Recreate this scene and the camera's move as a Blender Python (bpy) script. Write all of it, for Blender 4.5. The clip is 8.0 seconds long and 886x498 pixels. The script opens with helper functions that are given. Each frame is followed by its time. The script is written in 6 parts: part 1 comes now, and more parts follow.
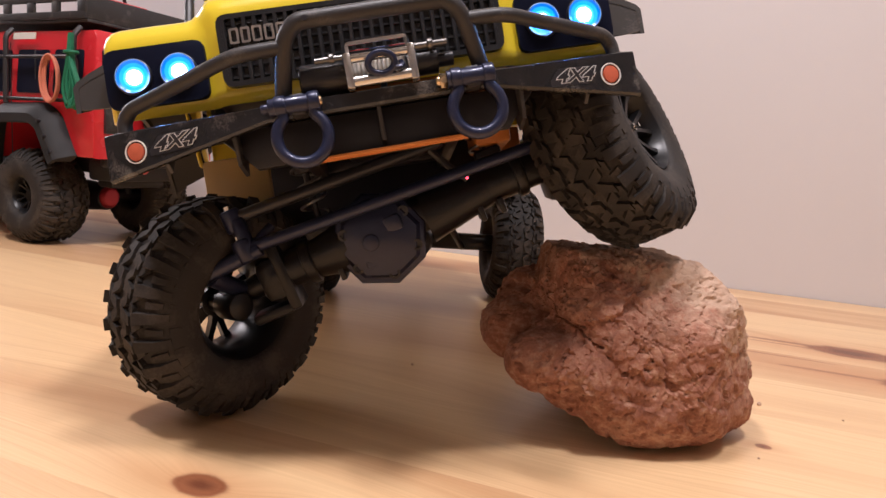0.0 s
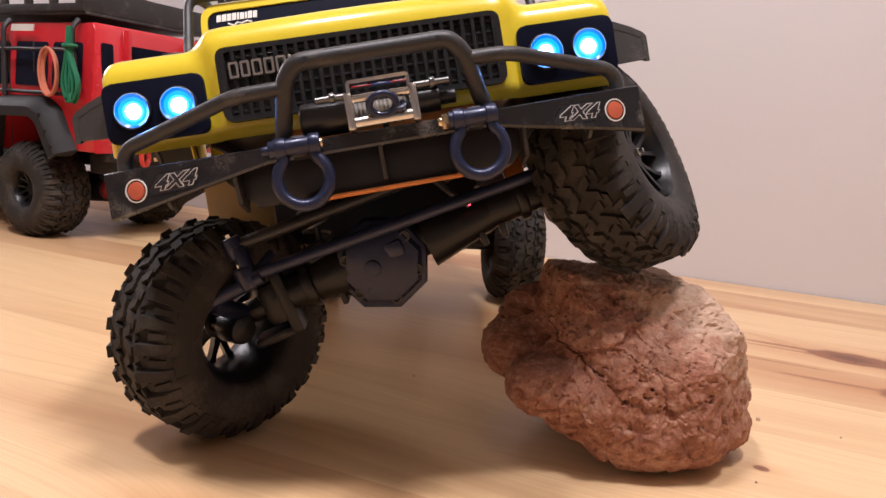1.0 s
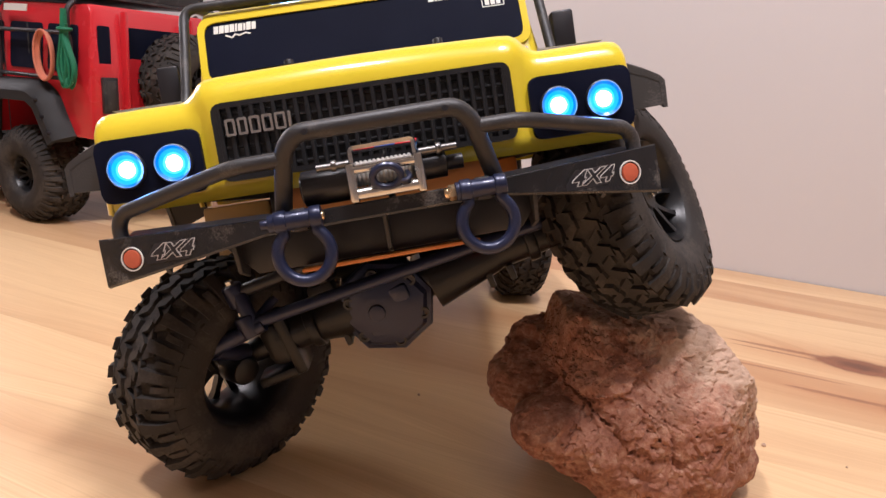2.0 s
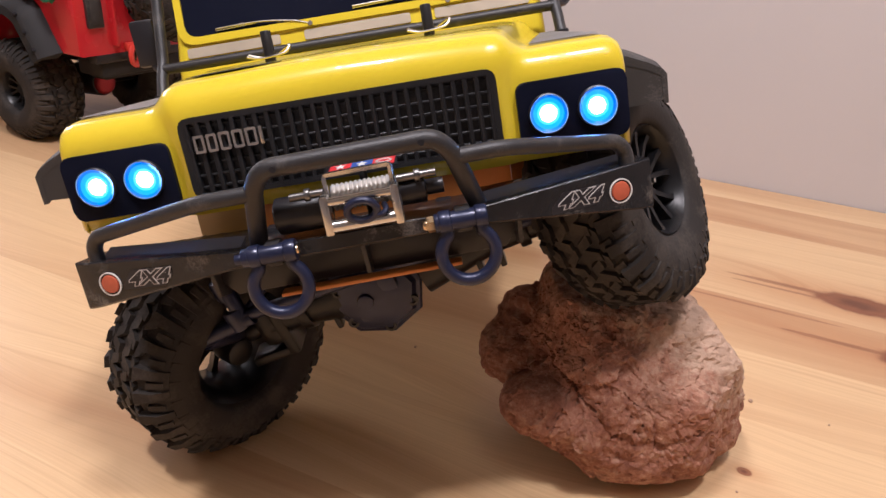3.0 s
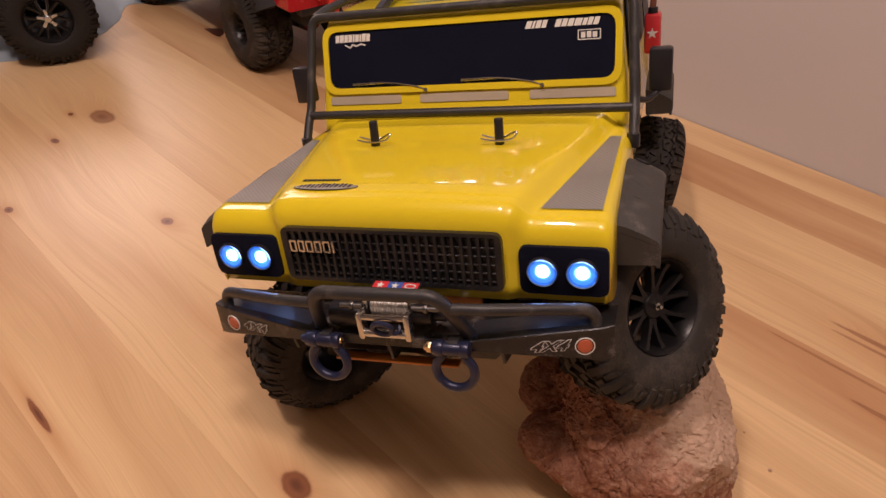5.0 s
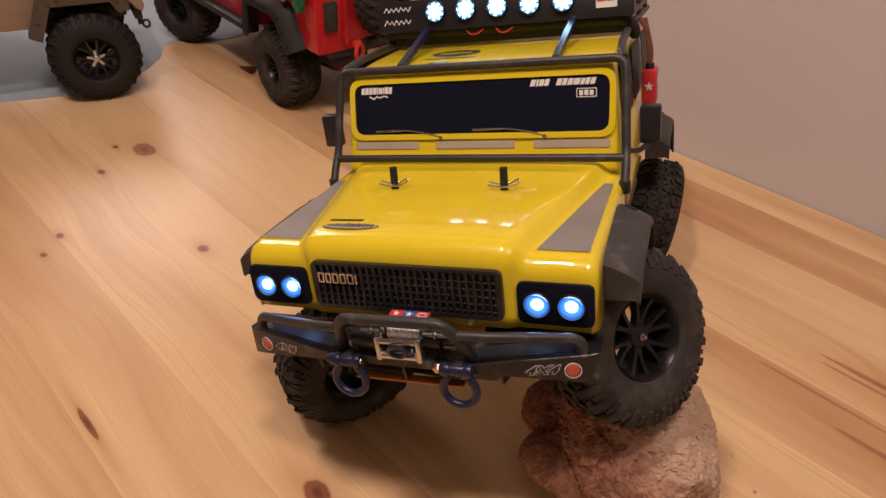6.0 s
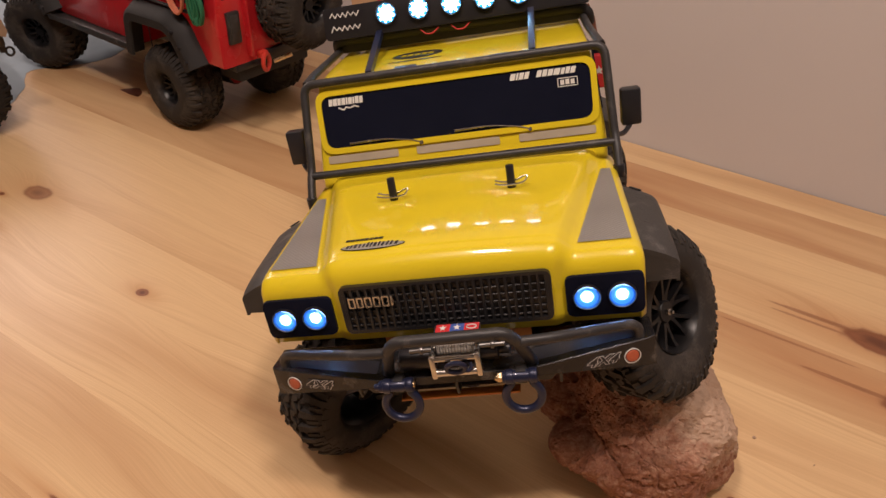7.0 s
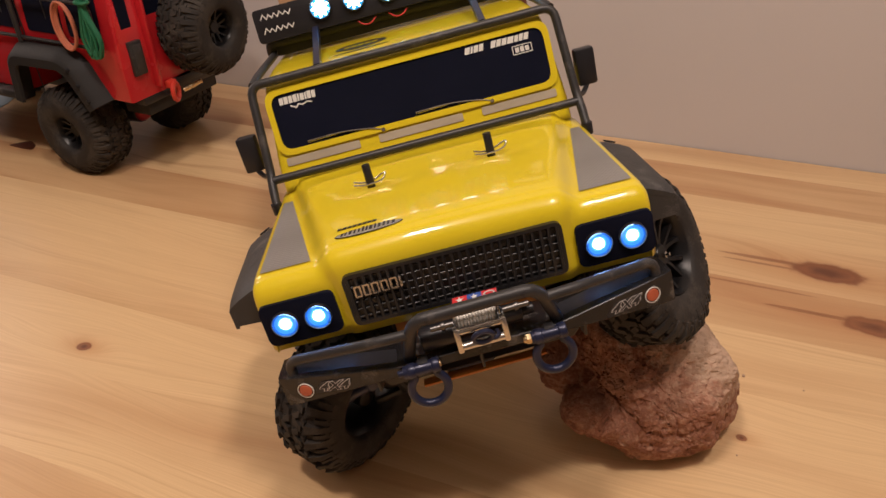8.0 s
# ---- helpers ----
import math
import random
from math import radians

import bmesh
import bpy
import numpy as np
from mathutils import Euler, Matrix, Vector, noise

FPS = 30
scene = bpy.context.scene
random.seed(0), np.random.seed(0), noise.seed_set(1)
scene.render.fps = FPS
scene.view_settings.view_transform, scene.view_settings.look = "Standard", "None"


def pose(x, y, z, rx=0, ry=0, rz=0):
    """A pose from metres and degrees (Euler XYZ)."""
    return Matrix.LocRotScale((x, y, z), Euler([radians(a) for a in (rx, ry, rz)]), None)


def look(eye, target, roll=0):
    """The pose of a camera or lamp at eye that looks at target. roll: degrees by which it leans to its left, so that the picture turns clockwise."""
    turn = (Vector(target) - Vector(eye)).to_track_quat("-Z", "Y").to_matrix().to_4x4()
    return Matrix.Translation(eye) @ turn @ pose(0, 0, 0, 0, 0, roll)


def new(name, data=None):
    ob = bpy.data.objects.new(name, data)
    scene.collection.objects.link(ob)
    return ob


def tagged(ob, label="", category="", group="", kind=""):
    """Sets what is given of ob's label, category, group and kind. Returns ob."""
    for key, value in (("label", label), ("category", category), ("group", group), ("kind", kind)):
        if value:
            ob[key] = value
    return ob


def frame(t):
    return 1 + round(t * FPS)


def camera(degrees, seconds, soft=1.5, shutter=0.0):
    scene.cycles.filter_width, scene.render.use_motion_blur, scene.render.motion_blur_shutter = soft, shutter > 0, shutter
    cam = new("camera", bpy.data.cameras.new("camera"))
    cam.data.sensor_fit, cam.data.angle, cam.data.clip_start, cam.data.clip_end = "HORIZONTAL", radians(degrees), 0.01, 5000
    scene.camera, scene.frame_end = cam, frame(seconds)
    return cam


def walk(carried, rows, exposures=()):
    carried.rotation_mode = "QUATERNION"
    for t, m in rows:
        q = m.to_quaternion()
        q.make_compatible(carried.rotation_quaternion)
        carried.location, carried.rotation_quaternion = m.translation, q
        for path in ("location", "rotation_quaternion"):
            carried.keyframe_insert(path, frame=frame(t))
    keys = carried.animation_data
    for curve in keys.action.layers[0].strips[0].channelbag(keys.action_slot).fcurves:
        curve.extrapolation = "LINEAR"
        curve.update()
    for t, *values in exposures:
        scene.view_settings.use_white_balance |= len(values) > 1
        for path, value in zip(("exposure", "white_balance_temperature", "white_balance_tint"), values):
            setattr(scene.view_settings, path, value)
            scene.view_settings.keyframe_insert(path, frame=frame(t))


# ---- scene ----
cam = camera(67.5, 8.0)
PATH = [
    (0, (0.016, 0.011, 0.152), (-0.069, 1.989, -0.133), 4.0),
    (0.5, (0.016, 0.011, 0.165), (-0.06, 1.985, -0.147), 4.0),
    (1, (0.014, 0.016, 0.18), (-0.071, 1.98, -0.186), 4.2),
    (1.5, (0.012, 0.026, 0.201), (-0.089, 1.978, -0.226), 4.0),
    (2, (0.009, 0.036, 0.227), (-0.079, 1.965, -0.291), 4.5),
    (2.2, (0.01, 0.043, 0.236), (-0.046, 1.963, -0.321), 5.1),
    (3.3, (0.02, 0.072, 0.31), (-0.108, 1.793, -0.701), 3.8),
    (3.5, (0.023, 0.075, 0.331), (-0.131, 1.754, -0.744), 3.6),
    (4, (0.025, 0.066, 0.383), (-0.167, 1.642, -0.834), 3.2),
    (4.5, (0.04, 0.074, 0.404), (-0.229, 1.579, -0.885), 3.6),
    (5, (0.092, 0.077, 0.434), (-0.505, 1.515, -0.821), 3.3),
    (5.2, (0.113, 0.073, 0.445), (-0.582, 1.495, -0.778), 3.3),
    (6.3, (0.11, 0.037, 0.474), (-0.522, 1.519, -0.711), 2.1),
    (6.5, (0.084, 0.033, 0.474), (-0.478, 1.549, -0.704), 2.3),
    (7, (0.014, 0.026, 0.466), (-0.295, 1.602, -0.727), 2.9),
    (7.5, (-0.028, 0.03, 0.45), (-0.107, 1.659, -0.707), 0.8),
    (8, (-0.041, 0.014, 0.427), (-0.081, 1.673, -0.689), -0.5),
]
EXPOSURES = [(0.0, 1.13, 5100, 12), (2.2, 1.12, 5000, 11), (3.4, 0.71, 5020, 15), (4.2, 0.31, 5720, 25), (5.0, 0.19, 6200, 25), (6.5, 0.23, 6100, 19), (8.0, 0.27, 5960, 13)]
walk(cam, [(t, look(eye, target, roll)) for t, eye, target, roll in PATH], EXPOSURES)

# ---------------------------------------------------------------- room frame
# The boards run along U, the wall behind stands across V.
U, V = Vector((0.945, -0.3271, 0)), Vector((0.3271, 0.945, 0))
ROOM = Matrix((
    (U.x, V.x, 0, 0),
    (U.y, V.y, 0, 0),
    (0, 0, 1, 0),
    (0, 0, 0, 1)))
WALL_V = 0.973

# ---------------------------------------------------------------- light
world = bpy.data.worlds.new("room_air")
world.use_nodes = True
world.node_tree.nodes["Background"].inputs[0].default_value = (1.0, 0.9, 0.8, 1)
world.node_tree.nodes["Background"].inputs[1].default_value = 0.012
scene.world = world


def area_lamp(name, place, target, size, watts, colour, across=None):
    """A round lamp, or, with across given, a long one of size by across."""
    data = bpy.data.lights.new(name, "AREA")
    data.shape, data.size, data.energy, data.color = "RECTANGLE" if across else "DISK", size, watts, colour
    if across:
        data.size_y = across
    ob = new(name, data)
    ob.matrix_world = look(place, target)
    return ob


WARM = (1.0, 0.79, 0.62)
area_lamp("unseen_overhead_light", (-0.40, 0.05, 1.60), (-0.15, 0.25, 0), 0.20, 9.0, WARM, 0.09)
area_lamp("unseen_overhead_light", (0.20, 0.05, 1.60), (0.05, 0.25, 0), 0.20, 7.7, WARM, 0.09)
# broad soft fill added to lift shaded fronts; no such fixture known
area_lamp("unseen_overhead_light", (0.35, -0.20, 1.62), (0.35, -0.199, 0), 0.60, 1.7, WARM)
area_lamp("side_lamp", (-1.72, 1.36, 0.85), (-0.4, 0.55, 0), 0.60, 5.5, WARM)

# ---------------------------------------------------------------- materials


def nodes_of(name):
    m = bpy.data.materials.new(name)
    m.use_nodes = True
    return m, m.node_tree.nodes, m.node_tree.links, m.node_tree.nodes["Principled BSDF"]


def material(name, colour, rough=0.5, metal=0.0, vary=0.12, scale=60.0, fine=900.0, bump=0.15, coat=0.0, dust=None, dust_at=0.62, spec=0.5, wave=0.0):
    """A surface with broad blotches, fine grain, and, if given, dust or wear of another colour; wave is the depth of slight dents in metres."""
    m, n, l, b = nodes_of(name)
    pos = n.new("ShaderNodeTexCoord")
    big, small = n.new("ShaderNodeTexNoise"), n.new("ShaderNodeTexNoise")
    big.inputs["Scale"].default_value, big.inputs["Detail"].default_value = scale, 4
    small.inputs["Scale"].default_value, small.inputs["Detail"].default_value = fine, 3
    l.new(pos.outputs["Object"], big.inputs["Vector"]), l.new(pos.outputs["Object"], small.inputs["Vector"])
    ramp = n.new("ShaderNodeMix")
    ramp.data_type = "RGBA"
    ramp.inputs["A"].default_value = (*[c * (1 - vary) for c in colour], 1)
    ramp.inputs["B"].default_value = (*[min(1, c * (1 + vary)) for c in colour], 1)
    l.new(big.outputs["Fac"], ramp.inputs["Factor"])
    out = ramp.outputs["Result"]
    if dust:
        cut = n.new("ShaderNodeMapRange")
        cut.inputs["From Min"].default_value, cut.inputs["From Max"].default_value = dust_at, dust_at + 0.16
        add = n.new("ShaderNodeMath")
        add.operation = "MULTIPLY_ADD"
        add.inputs[1].default_value = 0.35
        l.new(small.outputs["Fac"], add.inputs[0]), l.new(big.outputs["Fac"], add.inputs[2])
        l.new(add.outputs[0], cut.inputs["Value"])
        mix = n.new("ShaderNodeMix")
        mix.data_type = "RGBA"
        l.new(cut.outputs[0], mix.inputs["Factor"]), l.new(out, mix.inputs["A"])
        mix.inputs["B"].default_value = (*dust, 1)
        out = mix.outputs["Result"]
    l.new(out, b.inputs["Base Color"])
    r = n.new("ShaderNodeMapRange")
    r.inputs["To Min"].default_value, r.inputs["To Max"].default_value = max(0.02, rough * 0.8), min(1, rough * 1.2)
    l.new(big.outputs["Fac"], r.inputs["Value"]), l.new(r.outputs[0], b.inputs["Roughness"])
    b.inputs["Metallic"].default_value, b.inputs["Coat Weight"].default_value = metal, coat
    b.inputs["Coat Roughness"].default_value = 0.06
    b.inputs["Specular IOR Level"].default_value = spec
    if bump:
        bp = n.new("ShaderNodeBump")
        bp.inputs["Strength"].default_value, bp.inputs["Distance"].default_value = bump, 0.0004
        l.new(small.outputs["Fac"], bp.inputs["Height"]), l.new(bp.outputs[0], b.inputs["Normal"])
    if wave:
        dents = n.new("ShaderNodeBump")
        dents.inputs["Strength"].default_value, dents.inputs["Distance"].default_value = 1.0, wave
        swell = n.new("ShaderNodeTexNoise")
        swell.inputs["Scale"].default_value, swell.inputs["Detail"].default_value = scale, 1
        l.new(pos.outputs["Object"], swell.inputs["Vector"]), l.new(swell.outputs["Fac"], dents.inputs["Height"])
        l.new(dents.outputs[0], bp.inputs["Normal"]), l.new(dents.outputs[0], b.inputs["Coat Normal"])
        b.inputs["Coat Roughness"].default_value = 0.05
    return m


def glowing(name, colour, strength):
    m, n, l, b = nodes_of(name)
    b.inputs["Base Color"].default_value = (*colour, 1)
    b.inputs["Emission Color"].default_value = (*colour, 1)
    b.inputs["Emission Strength"].default_value = strength
    b.inputs["Roughness"].default_value = 0.2
    return m


KNOTS = (
    # along, across, length, width, darkness
    (0.145, 0.691, 0.033, 0.0155, 1.0),
    (0.178, 0.607, 0.026, 0.013, 0.8),
    (0.092, 0.697, 0.050, 0.0030, 0.50),
    (0.085, 0.686, 0.042, 0.0018, 0.40),
    (0.128, 0.611, 0.044, 0.0026, 0.45),
    (0.060, 0.640, 0.060, 0.0016, 0.35),
    (0.056, 0.419, 0.0040, 0.0030, 0.85),
    (-0.182, 0.234, 0.012, 0.008, 0.95),
    (-0.530, 0.324, 0.0065, 0.0050, 1.0),
    (-0.797, 0.377, 0.019, 0.012, 0.6),
    (-0.774, 0.307, 0.0065, 0.0038, 1.0),
    (-0.830, 0.350, 0.0040, 0.0028, 1.0),
    (-0.661, 0.213, 0.0055, 0.0036, 1.0),
    (-0.635, 0.186, 0.0045, 0.0030, 0.95),
    (-0.369, 0.130, 0.020, 0.0024, 1.0),
)


def pine():
    m, n, l, b = nodes_of("varnished_pine")

    def math_node(op, a, bb=None, c=None):
        k = n.new("ShaderNodeMath")
        k.operation = op
        for i, v in enumerate((a, bb, c)):
            if v is None:
                continue
            if isinstance(v, (int, float)):
                k.inputs[i].default_value = v
            else:
                l.new(v, k.inputs[i])
        return k.outputs[0]

    geo, info = n.new("ShaderNodeNewGeometry"), n.new("ShaderNodeObjectInfo")
    dots = []
    for axis in (U, V):
        d = n.new("ShaderNodeVectorMath")
        d.operation = "DOT_PRODUCT"
        l.new(geo.outputs["Position"], d.inputs[0])
        d.inputs[1].default_value = axis
        dots.append(d.outputs["Value"])
    u, v = dots
    warp = n.new("ShaderNodeTexNoise")
    warp.inputs["Scale"].default_value, warp.inputs["Detail"].default_value = 75, 4
    l.new(geo.outputs["Position"], warp.inputs["Vector"])
    bend = n.new("ShaderNodeSeparateColor")
    l.new(warp.outputs["Color"], bend.inputs[0])
    bend_u, bend_v = math_node("SUBTRACT", bend.outputs[0], 0.5), math_node("SUBTRACT", bend.outputs[1], 0.5)
    # swirl of the growth rings round each knot
    swirl, dark, rim, bark, heart = None, None, None, None, None
    for ku, kv, a, w, depth in KNOTS:
        du, dv = math_node("SUBTRACT", u, ku), math_node("SUBTRACT", v, kv)
        nu, nv = math_node("MULTIPLY_ADD", bend_u, 0.5, math_node("DIVIDE", du, a)), math_node("MULTIPLY_ADD", bend_v, 0.5, math_node("DIVIDE", dv, w))
        r2 = math_node("ADD", math_node("MULTIPLY", nu, nu), math_node("MULTIPLY", nv, nv))
        inside = math_node("POWER", 2.718, math_node("MULTIPLY", math_node("POWER", r2, 3.0), -0.75))
        ring = math_node("MULTIPLY", math_node("SUBTRACT", r2, 0.95), 3.2)
        ring = math_node("MULTIPLY", math_node("POWER", 2.718, math_node("MULTIPLY", math_node("MULTIPLY", ring, ring), -1.0)), 0.15 + 0.45 * depth)
        inside = math_node("MULTIPLY", math_node("MINIMUM", math_node("MULTIPLY", inside, 1.5), 1.0), depth)
        pith = math_node("MULTIPLY", math_node("POWER", 2.718, math_node("MULTIPLY", r2, -1.9)), depth)
        heart = pith if heart is None else math_node("MAXIMUM", heart, pith)
        wu, wv = math_node("DIVIDE", du, a * 3.2), math_node("DIVIDE", dv, w * 1.9)
        far = math_node("ADD", math_node("MULTIPLY", wu, wu), math_node("MULTIPLY", wv, wv))
        push = math_node("MULTIPLY", math_node("POWER", 2.718, math_node("MULTIPLY", far, -0.9)), w * 1.5)
        wide = math_node("MULTIPLY", math_node("POWER", 2.718, math_node("MULTIPLY", far, -0.7)), 0.62 * depth)
        swirl = push if swirl is None else math_node("ADD", swirl, push)
        dark = inside if dark is None else math_node("MAXIMUM", dark, inside)
        bark = ring if bark is None else math_node("MAXIMUM", bark, ring)
        rim = wide if rim is None else math_node("MAXIMUM", rim, wide)
    tone_of = n.new("ShaderNodeSeparateColor")
    l.new(info.outputs["Color"], tone_of.inputs[0])
    shift = math_node("MULTIPLY", info.outputs["Random"], 7.3)

    def stretched(ku, kv, scale, detail, source_v, rough=0.55):
        comb = n.new("ShaderNodeCombineXYZ")
        l.new(math_node("MULTIPLY", u, ku), comb.inputs[0])
        l.new(math_node("MULTIPLY", source_v, kv), comb.inputs[1])
        l.new(shift, comb.inputs[2])
        t = n.new("ShaderNodeTexNoise")
        t.inputs["Scale"].default_value, t.inputs["Detail"].default_value, t.inputs["Roughness"].default_value = scale, detail, rough
        l.new(comb.outputs[0], t.inputs["Vector"])
        return t.outputs["Fac"]

    sway = stretched(1.0, 3.0, 2.2, 2, v)
    v2 = math_node("ADD", math_node("ADD", v, swirl), math_node("MULTIPLY", math_node("SUBTRACT", sway, 0.5), 0.085))
    lines = stretched(1.7, 90.0, 1.0, 5, v2, 0.62)
    fine_lines = stretched(2.6, 260.0, 1.0, 4, v2)
    bands = stretched(1.1, 20.0, 1.0, 2, v2)
    rings = math_node("ADD", math_node("MULTIPLY", math_node("SUBTRACT", lines, 0.50), 2.5), math_node("MULTIPLY", math_node("SUBTRACT", fine_lines, 0.52), 1.3))
    rings = math_node("MULTIPLY", rings, math_node("MULTIPLY", tone_of.outputs[1], math_node("MULTIPLY_ADD", bands, 3.2, -0.95)))
    fibre = stretched(9.0, 850.0, 1.0, 5, v2, 0.62)
    blotch = stretched(1.6, 15.0, 1.0, 3, v2)

    def mix(fac, a, bb):
        k = n.new("ShaderNodeMix")
        k.data_type = "RGBA"
        l.new(fac, k.inputs["Factor"])
        for name, val in (("A", a), ("B", bb)):
            if isinstance(val, tuple):
                k.inputs[name].default_value = (*val, 1)
            else:
                l.new(val, k.inputs[name])
        return k.outputs["Result"]

    tone = math_node("MULTIPLY_ADD", tone_of.outputs[0], 0.9, math_node("MULTIPLY", math_node("SUBTRACT", blotch, 0.52), 1.9))
    tone_node = n.new("ShaderNodeClamp")
    l.new(tone, tone_node.inputs[0])
    base = mix(tone_node.outputs[0], (0.77, 0.545, 0.290), (0.43, 0.200, 0.082))
    late = n.new("ShaderNodeClamp")
    l.new(math_node("MULTIPLY", rings, 1.0), late.inputs[0])
    base = mix(late.outputs[0], base, (0.47, 0.245, 0.115))
    base = mix(math_node("MULTIPLY", math_node("SUBTRACT", fibre, 0.33), 0.7), base, (0.40, 0.22, 0.10))
    base = mix(rim, base, (0.50, 0.235, 0.095))
    core = mix(math_node("MULTIPLY", lines, 0.9), (0.25, 0.080, 0.030), (0.42, 0.165, 0.065))
    base = mix(math_node("MINIMUM", dark, 0.92), base, core)
    base = mix(math_node("MINIMUM", bark, 0.5), base, (0.17, 0.052, 0.02))
    base = mix(math_node("MINIMUM", heart, 0.9), base, (0.115, 0.036, 0.016))
    l.new(base, b.inputs["Base Color"])
    b.inputs["Roughness"].default_value = 0.36
    l.new(math_node("MULTIPLY_ADD", fibre, 0.14, 0.30), b.inputs["Roughness"])
    b.inputs["Coat Weight"].default_value, b.inputs["Coat Roughness"].default_value = 0.16, 0.26
    bp = n.new("ShaderNodeBump")
    bp.inputs["Strength"].default_value, bp.inputs["Distance"].default_value = 0.18, 0.0004
    l.new(fibre, bp.inputs["Height"]), l.new(bp.outputs[0], b.inputs["Normal"])
    return m


def stone():
    m, n, l, b = nodes_of("red_brown_stone")
    tc = n.new("ShaderNodeTexCoord")

    def noise_at(scale, detail, rough=0.6):
        t = n.new("ShaderNodeTexNoise")
        t.inputs["Scale"].default_value, t.inputs["Detail"].default_value, t.inputs["Roughness"].default_value = scale, detail, rough
        l.new(tc.outputs["Object"], t.inputs["Vector"])
        return t.outputs["Fac"]

    def ramp(fac, stops):
        r = n.new("ShaderNodeValToRGB")
        l.new(fac, r.inputs[0])
        r.color_ramp.elements[0].position, r.color_ramp.elements[0].color = stops[0][0], (*stops[0][1], 1)
        r.color_ramp.elements[1].position, r.color_ramp.elements[1].color = stops[-1][0], (*stops[-1][1], 1)
        for p, c in stops[1:-1]:
            r.color_ramp.elements.new(p).color = (*c, 1)
        return r.outputs[0]

    broad = ramp(noise_at(26, 5), ((0.36, (0.29, 0.115, 0.068)), (0.5, (0.40, 0.180, 0.112)), (0.64, (0.47, 0.265, 0.178))))
    grains = ramp(noise_at(190, 6, 0.72), ((0.33, (0.10, 0.042, 0.028)), (0.5, (0.33, 0.160, 0.102)), (0.67, (0.62, 0.42, 0.29))))
    mx = n.new("ShaderNodeMix")
    mx.data_type = "RGBA"
    mx.inputs["Factor"].default_value = 0.50
    l.new(broad, mx.inputs["A"]), l.new(grains, mx.inputs["B"])
    # paler tan towards +x and the top, broken up by noise
    paler = n.new("ShaderNodeMix")
    paler.data_type = "RGBA"
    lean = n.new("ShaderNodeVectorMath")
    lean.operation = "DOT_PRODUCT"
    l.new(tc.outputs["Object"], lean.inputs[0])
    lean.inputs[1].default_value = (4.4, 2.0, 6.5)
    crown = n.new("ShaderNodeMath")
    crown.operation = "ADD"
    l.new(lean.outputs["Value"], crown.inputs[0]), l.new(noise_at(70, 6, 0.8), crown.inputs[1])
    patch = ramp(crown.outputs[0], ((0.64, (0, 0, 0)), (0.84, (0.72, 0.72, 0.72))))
    l.new(patch, paler.inputs["Factor"]), l.new(mx.outputs["Result"], paler.inputs["A"])
    paler.inputs["B"].default_value = (0.58, 0.435, 0.315, 1)
    # dark open pores
    cells = n.new("ShaderNodeTexVoronoi")
    cells.inputs["Scale"].default_value = 240
    l.new(tc.outputs["Object"], cells.inputs["Vector"])
    near = ramp(cells.outputs["Distance"], ((0.10, (1, 1, 1)), (0.30, (0, 0, 0))))
    some = ramp(noise_at(60, 3), ((0.58, (0, 0, 0)), (0.66, (1, 1, 1))))
    pores = n.new("ShaderNodeMath")
    pores.operation = "MULTIPLY"
    l.new(near, pores.inputs[0]), l.new(some, pores.inputs[1])
    holes = n.new("ShaderNodeMix")
    holes.data_type = "RGBA"
    l.new(pores.outputs[0], holes.inputs["Factor"]), l.new(paler.outputs["Result"], holes.inputs["A"])
    holes.inputs["B"].default_value = (0.07, 0.028, 0.02, 1)
    l.new(holes.outputs["Result"], b.inputs["Base Color"])
    b.inputs["Roughness"].default_value = 0.9
    b.inputs["Specular IOR Level"].default_value = 0.25
    h = n.new("ShaderNodeMath")
    l.new(noise_at(160, 6, 0.7), h.inputs[0]), l.new(noise_at(420, 5, 0.6), h.inputs[1])
    h2 = n.new("ShaderNodeMath")
    h2.operation = "MULTIPLY_ADD"
    h2.inputs[1].default_value = -0.7
    l.new(pores.outputs[0], h2.inputs[0]), l.new(h.outputs[0], h2.inputs[2])
    bp = n.new("ShaderNodeBump")
    bp.inputs["Strength"].default_value, bp.inputs["Distance"].default_value = 0.9, 0.0010
    l.new(h2.outputs[0], bp.inputs["Height"]), l.new(bp.outputs[0], b.inputs["Normal"])
    return m


def tread_film():
    """Grey film with a fine raised grid."""
    m, n, l, b = nodes_of("silver_tread_film")
    pos, turn, cells = n.new("ShaderNodeTexCoord"), n.new("ShaderNodeMapping"), n.new("ShaderNodeTexVoronoi")
    turn.inputs["Rotation"].default_value = (0, 0, 0.78)
    cells.inputs["Scale"].default_value, cells.inputs["Randomness"].default_value = 480, 0.0
    l.new(pos.outputs["Object"], turn.inputs["Vector"]), l.new(turn.outputs[0], cells.inputs["Vector"])
    mx = n.new("ShaderNodeMix")
    mx.data_type = "RGBA"
    mx.inputs["A"].default_value, mx.inputs["B"].default_value = (0.64, 0.62, 0.61, 1), (0.40, 0.385, 0.375, 1)
    l.new(cells.outputs["Distance"], mx.inputs["Factor"]), l.new(mx.outputs["Result"], b.inputs["Base Color"])
    b.inputs["Roughness"].default_value, b.inputs["Metallic"].default_value = 0.4, 0.25
    bp = n.new("ShaderNodeBump")
    bp.inputs["Strength"].default_value, bp.inputs["Distance"].default_value = 0.8, 0.0005
    bp.invert = True
    l.new(cells.outputs["Distance"], bp.inputs["Height"]), l.new(bp.outputs[0], b.inputs["Normal"])
    return m


